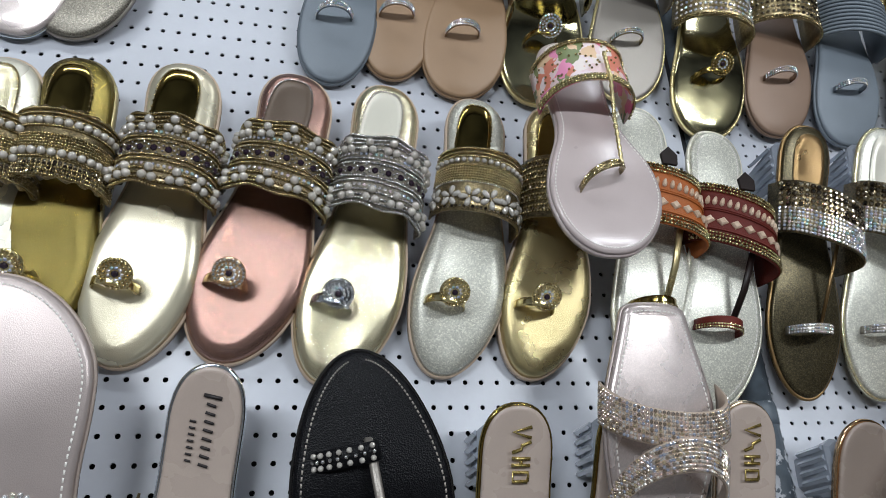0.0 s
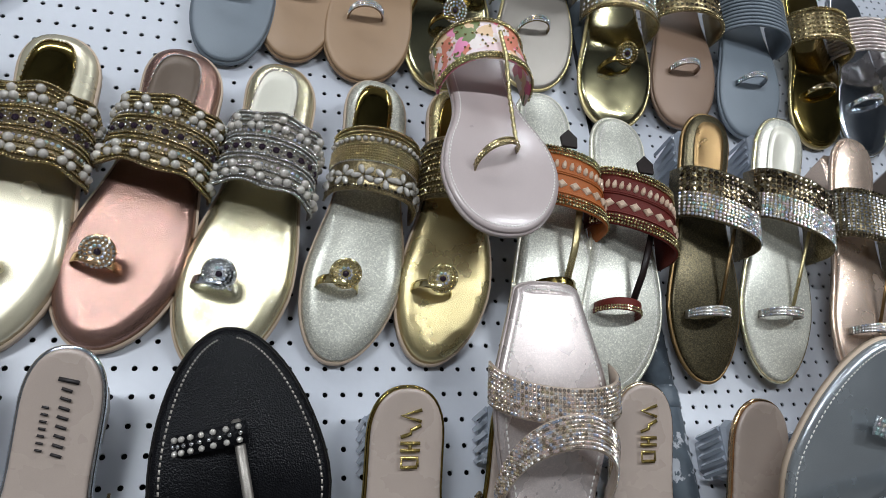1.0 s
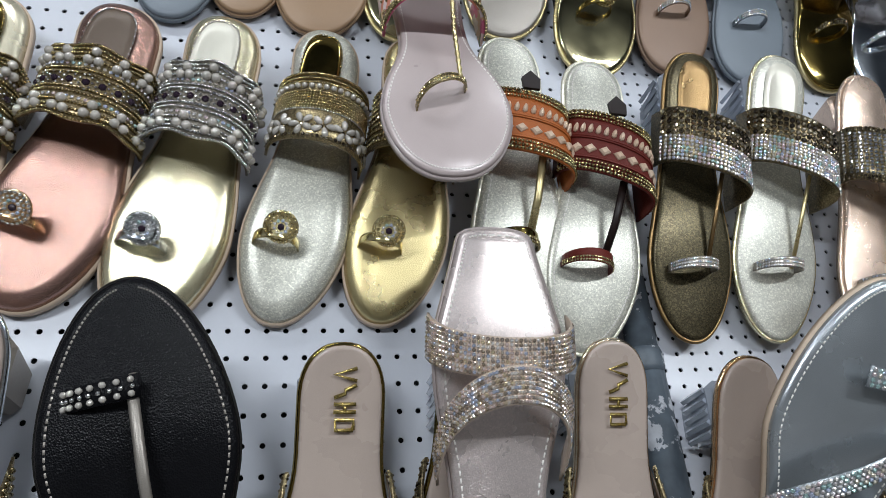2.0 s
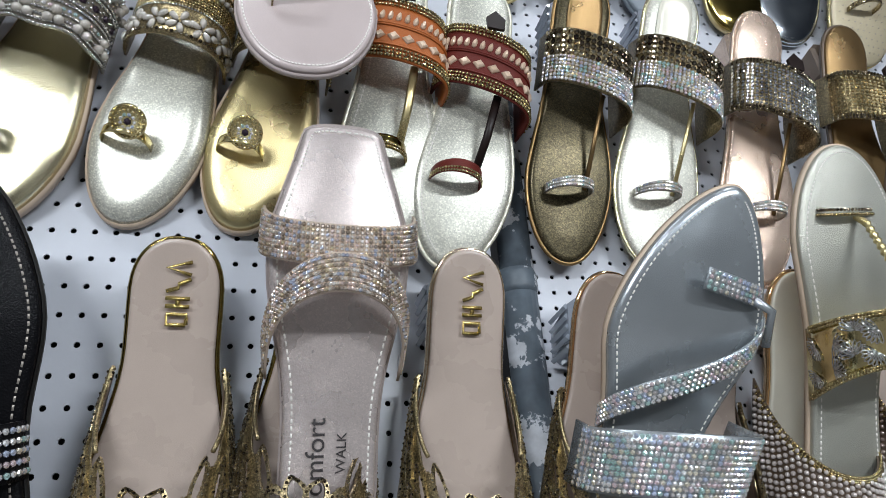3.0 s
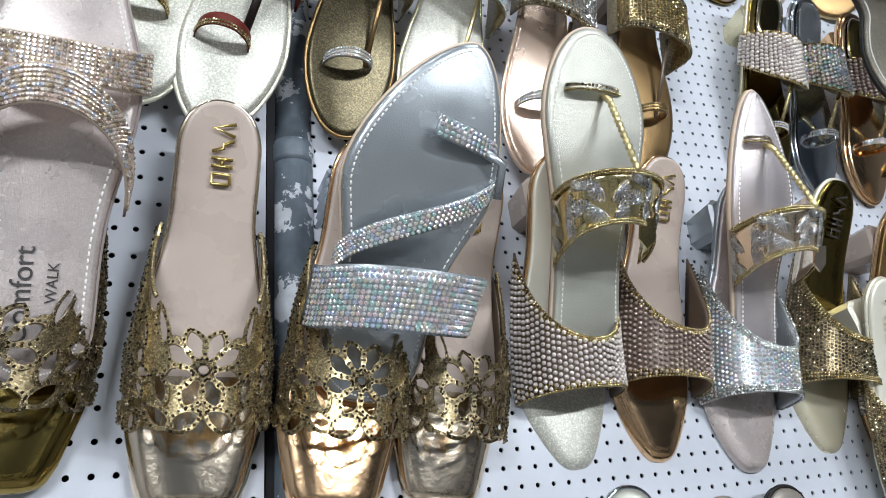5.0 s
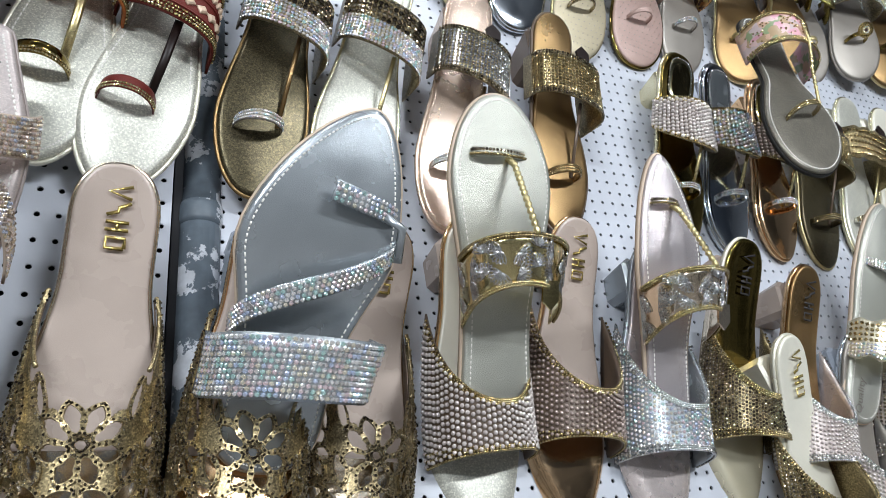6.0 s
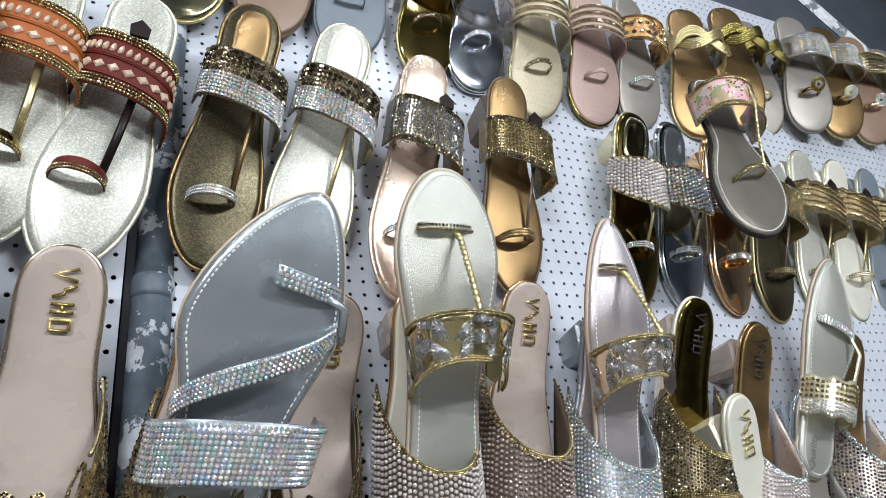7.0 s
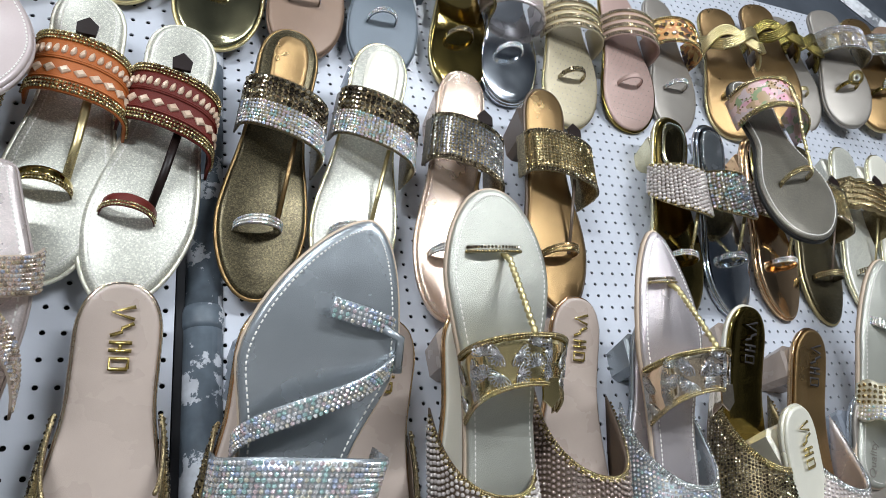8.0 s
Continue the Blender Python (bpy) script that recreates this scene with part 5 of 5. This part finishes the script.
s0 = toe_up((1.405, -.143, 1.434), (1.318, -.065, 1.175), .088, "point", "sage_metal", "tan_edge", "cream pointed flat sandal with crystal straps", asym=-.05)
g1 = s0.arch(.33, .37, .012, .8, slant=-.02)
ob = part("toe_strap", *sheet(g1, 14, 2, .0015), "sage_metal", s0.ob)
trims(ob, g1, filled("crystal", 4, .0034, .0016), tilt=.25)
cord(s0, [s0.at(.36, -.5, .006), s0.at(.44, -.8, .014), s0.at(.58, -.9, .016)], .003, "cream_metal", "thong")
g2 = scallop(s0.arch(.60, .76, .038, 1.15), .05, 5)
ob = part("instep_band", *sheet(g2, 34, 5, .002), "cream_metal", s0.ob)
trims(ob, g2, filled("gold_bead", 4, .005, .0024, "baton", .05, .6) + filled("crystal", 4, .0036, .0017, "stone", .6, .98), tilt=.3)
words(s0, "Quality", .97, .006, .014, "taupe", -90)

# floral sandals hung in front


def floral_flat(T, K, W, top, print_, edge, label, spin=0):
    sh = Shoe("floral_sandal", T, K, W, "waisted", asym=-.03, spin=spin, label=label, th=.008)
    sh.sole(top, edge, stitch="thread", puff=.003)
    fn = sh.arch(.60, .80, .046, 1.36, slant=-.01, pw=.75)
    ob = part("floral_band", *sheet(fn, 30, 6, .002), print_, sh.ob, "band of printed floral cloth")
    trims(ob, fn, [("gold_bead", v, .003, .0016, "bead") for v in (-.0, .05, .10, .95, 1.0)])
    V, F = [], []
    for i in range(60):
        p, a, b, n = frame_on(fn, random.uniform(-.9, .9), random.uniform(.2, .88))
        stud(V, F, p, a, b, n, .0012, "bead")
    part("gold_embroidery", V, F, "gold_bead", ob)
    sh.ring(.27, -.12, "gold_glitter", .021, .026, .007, stones="bright_gold", slant=.010)
    cord(sh, [sh.at(.285, .12, .020), sh.at(.45, .12, .030), sh.at(.60, .16, .047), sh.at(.72, .14, .051)], .0019, "gold_metal", "braided_cord", True)
    return sh


floral_flat((.415, -.122, 1.497), (.406, -.09, 1.740), .106, "pink_nude", "floral_pink", "pink_nude", "pale pink flat sandal with bright floral band")
floral_flat((1.212, -.185, 1.424), (1.272, -.15, 1.690), .102, "pewter_glitter", "floral_dusk", "black_rubber", "pewter glitter sandal with dusky floral band", -10)

# upper row of flat toe-ring sandals


def ring_flat(x, y, z, W, top, edge, ringm, band, label, lean=.03, L=.255, gem=None, stones="crystal", pipe=None, shape="round"):
    sh = Shoe("toe_ring_sandal", (x, y, z), (x + lean, y - .03, z + L), W, shape, asym=-.04, spin=-18 if x > 1.36 else 0, label=label, group="upper row flats", th=.008)
    sh.sole(top, edge, pipe=pipe, puff=.003)
    sh.ring(.265, -.12, ringm, .0185, .026, .0075, gem=gem, stones=None if gem else stones, slant=.003)
    if top.startswith("quilt"):
        V, F = [], []
        for i in range(1, 16):
            for k in range(-4, 5):
                s, f_ = .03 + i * .034, (k + (.5 if i % 2 else 0)) / 5
                if abs(f_) < .9:
                    stud(V, F, sh.at(s, f_, .0016), Vector((1, 0, 0)), Vector((0, 1, 0)), Vector((0, 0, 1)), .0008, "bead")
        tagged(part("quilting_stud", V, F, "pearl", sh.ob), kind="stuff")
    if band:
        band(sh, sh.arch(.50, .70, .042, 1.34, slant=-.02, lean=.008, pw=.7))
    return sh


lace = lambda base, bead: (lambda s, f: stone_band(s, f, base, [(bead, v, .0055, .0022, "stone") for v in (.2, .35, .5, .65, .8)] + [("gold_bead", v, .0028, .0014, "bead") for v in (.02, .07, .93, .98)], tilt=.2))
pleat = lambda base: (lambda s, f: rope_lines(s, part("strap", *sheet(f, 24, 4, .0018), base, s.ob), f, [k / 9 for k in range(10)], .0022, base, "pleat"))
stripes = lambda base: (lambda s, f: stone_band(s, f, base, [("smoke", v, .003, .0015, "stone") for v in (.05, .1, .33, .38, .62, .67, .9, .95)] + [("gold_bead", v, .0026, .0012, "bead") for v in (.14, .29, .42, .58, .71, .86)]))


def braid(s, f, mat="gold_metal"):
    """Two flat bundles of cord plaited round one another."""
    ob = part("strap", *sheet(lambda u, v: f(u, .3 + v * .4), 24, 3, .0016), "dark_lining", s.ob)
    for side in (1, -1):
        for k in range(5):
            P = [frame_on(f, u / 32, .5 + side * .27 * math.sin(u / 32 * 4.6) + (k - 2) * .085) for u in range(-31, 32)]
            part("braid_cord", *sweep([p + n * (.003 + .0032 * side * math.cos(i / 63 * 9.2 - 4.6)) for i, (p, a, b, n) in enumerate(P)], .0026, n=6), mat, ob)


def paisley(s, f):
    """Silver drops of coiled beading between two beaded edges."""
    ob = stone_band(s, f, "dark_glitter", [("silver_bead", v, .0030, .0016, "bead") for v in (.03, .09, .72, .80, .88, .96)] + [("bright_gold", .65, .0030, .0015, "bead")])
    it = []
    for i in range(-3, 4):
        for R_, n in ((.0, 1), (.035, 7), (.07, 13), (.105, 18)):
            for k in range(n):
                t = 2 * math.pi * k / n
                u, v = i / 3.6 + R_ * math.cos(t) * (1 - .25 * math.sin(t)), .36 + 2.6 * R_ * math.sin(t)
                if abs(u) < 1:
                    it.append((u, v, .0015))
    tagged(part("drop_beading", *studs(f, it, "bead", .1), "silver_bead", ob), kind="stuff")


ring_flat(-.115, -.02, 1.733, .082, "silver_lame", "silver_mirror", "taupe", None, "silver metallic flat sandal with toe ring")
ring_flat(-.068, -.02, 1.738, .104, "pewter_glitter", "taupe", "taupe", None, "grey glitter flat sandal", shape="oval")
ring_flat(.178, -.02, 1.717, .078, "slate", "slate", "slate", lace("slate", "crystal"), "slate grey flat sandal with crystal toe ring")
ring_flat(.243, -.02, 1.731, .078, "tan", "tan", "tan", lace("tan", "crystal"), "tan flat sandal with crystal toe ring")
ring_flat(.315, -.02, 1.715, .093, "tan", "tan", "tan", lace("tan", "crystal"), "light tan flat sandal with crystal toe ring")
ring_flat(.403, -.02, 1.717, .094, "olive_mirror", "gold_metal", "gold_mirror", lace("olive_mirror", "crystal"), "olive gold mirror flat sandal", gem="crystal", pipe="gold_metal")
ring_flat(.510, -.02, 1.735, .092, "taupe", "gold_metal", "gold_mirror", lace("taupe", "smoke"), "pewter flat sandal with gold edge", pipe="gold_metal")
ring_flat(.607, -.02, 1.695, .091, "olive_mirror", "gold_metal", "gold_mirror", lace("gold_glitter", "crystal"), "gold mirror flat sandal with jewelled toe ring", gem="gold_bead", pipe="gold_metal")
ring_flat(.705, -.02, 1.708, .089, "brown", "brown", "brown", lace("gold_glitter", "smoke"), "brown flat sandal with gold lace strap")
ring_flat(.800, -.022, 1.702, .090, "slate", "slate", "slate", pleat("slate"), "slate blue flat sandal with pleated strap")
ring_flat(.903, -.026, 1.698, .083, "gold_mirror", "gold_metal", "gold_mirror", lace("gold_glitter", "gold_bead"), "gold mirror flat sandal with lace strap", stones="smoke")
ring_flat(.975, -.028, 1.690, .086, "silver_mirror", "silver_mirror", "silver_mirror", pleat("silver_lame"), "silver mirror flat sandal with pleated strap")
ring_flat(1.064, -.035, 1.664, .087, "quilt_gold", "gold_metal", "gold_glitter", stripes("quilt_gold"), "champagne quilted flat sandal with striped strap", stones="smoke")
ring_flat(1.171, -.035, 1.679, .092, "quilt_pink", "gold_mirror", "quilt_pink", stripes("quilt_pink"), "pink quilted flat sandal with striped strap", stones=None, pipe="gold_mirror")
ring_flat(1.263, -.035, 1.692, .086, "taupe", "taupe", "taupe", lambda s, f: stone_band(s, f, "orange_print", [("gold_bead", v, .0028, .0014, "bead") for v in (.03, .08, .92, .97)] + [("smoke", .3, .011, .004, "stone"), ("gold_bead", .68, .011, .004, "stone")]), "grey flat sandal with orange jewelled strap")
ring_flat(1.378, -.05, 1.693, .094, "bronze", "gold_metal", "gold_metal", braid, "bronze flat sandal with gold braided strap", stones=None)
ring_flat(1.492, -.055, 1.735, .092, "bronze", "dark_lining", "gold_metal", lambda s, f: braid(s, f, "gold_foil"), "dark bronze sandal with gold braided strap", stones=None)
ring_flat(1.570, -.04, 1.745, .088, "taupe", "dark_lining", "gold_metal", lambda s, f: braid(s, f, "gold_foil"), "brown sandal with braided gold strap", stones=None)
ring_flat(1.650, -.08, 1.745, .092, "taupe", "taupe", "gold_mirror", paisley, "silver flat sandal with jewelled lace strap", gem="gold_bead")
ring_flat(1.752, -.08, 1.755, .092, "bronze", "gold_metal", "gold_mirror", paisley, "pale silver sandal with ornate jewelled strap", gem="crystal")
ring_flat(1.856, -.08, 1.765, .090, "brown", "gold_metal", "copper_mirror", lace("dark_glitter", "smoke"), "copper flat sandal with dark jewelled strap", gem="crystal")
ring_flat(1.960, -.08, 1.765, .090, "taupe", "gold_metal", "copper_mirror", lace("dark_glitter", "smoke"), "rose flat sandal with dark jewelled strap")

# middle row towards the far end


def bead_mule(T, K, W, top, edge, bead, base, label, pad=None):
    sh = Shoe("block_heel_sandal", T, K, W, "oval", dip=.012, label=label, group="far middle row", th=.010)
    sh.sole(top, edge, pipe=edge, puff=.003)
    if pad:
        sh.pad(pad, "silver_bead", .72, .96, .7)
    heel(sh, edge, .048, .9, .036)
    bead_vamp(sh, base, bead, .0056, .0030, "gold_bead", c0=.43, c1=.67, e0=.57, e1=.72, H=.042)
    sh.ring(.27, 0, top, .018, .025, .008, stones="crystal")
    part("thong", *sweep([sh.at(.28, .3, .004), sh.at(.36, .25, .016), sh.at(.46, .05, .036)], .0022, n=6), "gold_metal", sh.ob)
    return sh


bead_mule((1.138, -.045, 1.385), (1.192, -.085, 1.662), .080, "gold_mirror", "pale_gold", "taupe_pearl", "dark_lining", "gold mirror sandal with pearl beaded strap", "olive_mirror")
bead_mule((1.231, -.045, 1.391), (1.262, -.085, 1.663), .076, "silver_mirror", "silver_mirror", "crystal", "dark_glitter", "silver mirror sandal with grey beaded strap", "blue_grey")
bead_mule((1.321, -.05, 1.390), (1.351, -.085, 1.659), .076, "copper_mirror", "copper_mirror", "brown_pearl", "dark_lining", "copper sandal with brown beaded strap", "gold_mirror")
block_sandal((1.405, -.05, 1.385), (1.450, -.085, 1.660), .078, "bronze_glitter", None, "dark_lining", weave("gold_glitter", "gold_bead"), "gold_bead", "gold_metal", "dark bronze sandal with gold lace strap", "far middle row", thong="dark_lining")
for i, (top, col) in enumerate((("ivory_glitter", "pale gold"), ("ivory_smooth", "cream"), ("slate", "dark slate"), ("ivory_glitter", "ivory"))):
    x = 1.50 + i * .092
    block_sandal((x, -.055, 1.395), (x + .055, -.09, 1.672), .078, top, None, top, (lambda s, f: stone_band(s, scallop(f, .04, 8), "gold_glitter", filled("gold_bead", 5, .004, .002, "bead"))), "gold_bead", "pale_gold", "%s sandal with scalloped gold strap" % col, "far middle row")

# tops of the next row below
for i, (x, y, z, top, rim, col) in enumerate(((.565, -.05, 1.094, "ivory_glitter", "copper_mirror", "ivory"), (.793, -.05, 1.078, "gold_metal", "gold_mirror", "gold"), (.862, -.055, 1.086, "sage_metal", "silver_mirror", "sage"), (.965, -.05, 1.070, "pewter_glitter", "taupe", "grey glitter"), (1.040, -.05, 1.074, "taupe", "black_rubber", "taupe"))):
    sh = Shoe("flat_sandal", (x - .02, y + .02, z - .26), (x, y, z), .082, "round", label="%s flat sandal hung below the mules" % col, group="lowest row flats", th=.010)
    sh.sole(top, rim, pipe=rim, puff=.005)
    sh.pad(top, "silver_bead")
    stone_band(sh, sh.arch(.48, .66, .034, 1.1), "dark_glitter", filled("gold_bead", 6, .005, .002, "bead"))
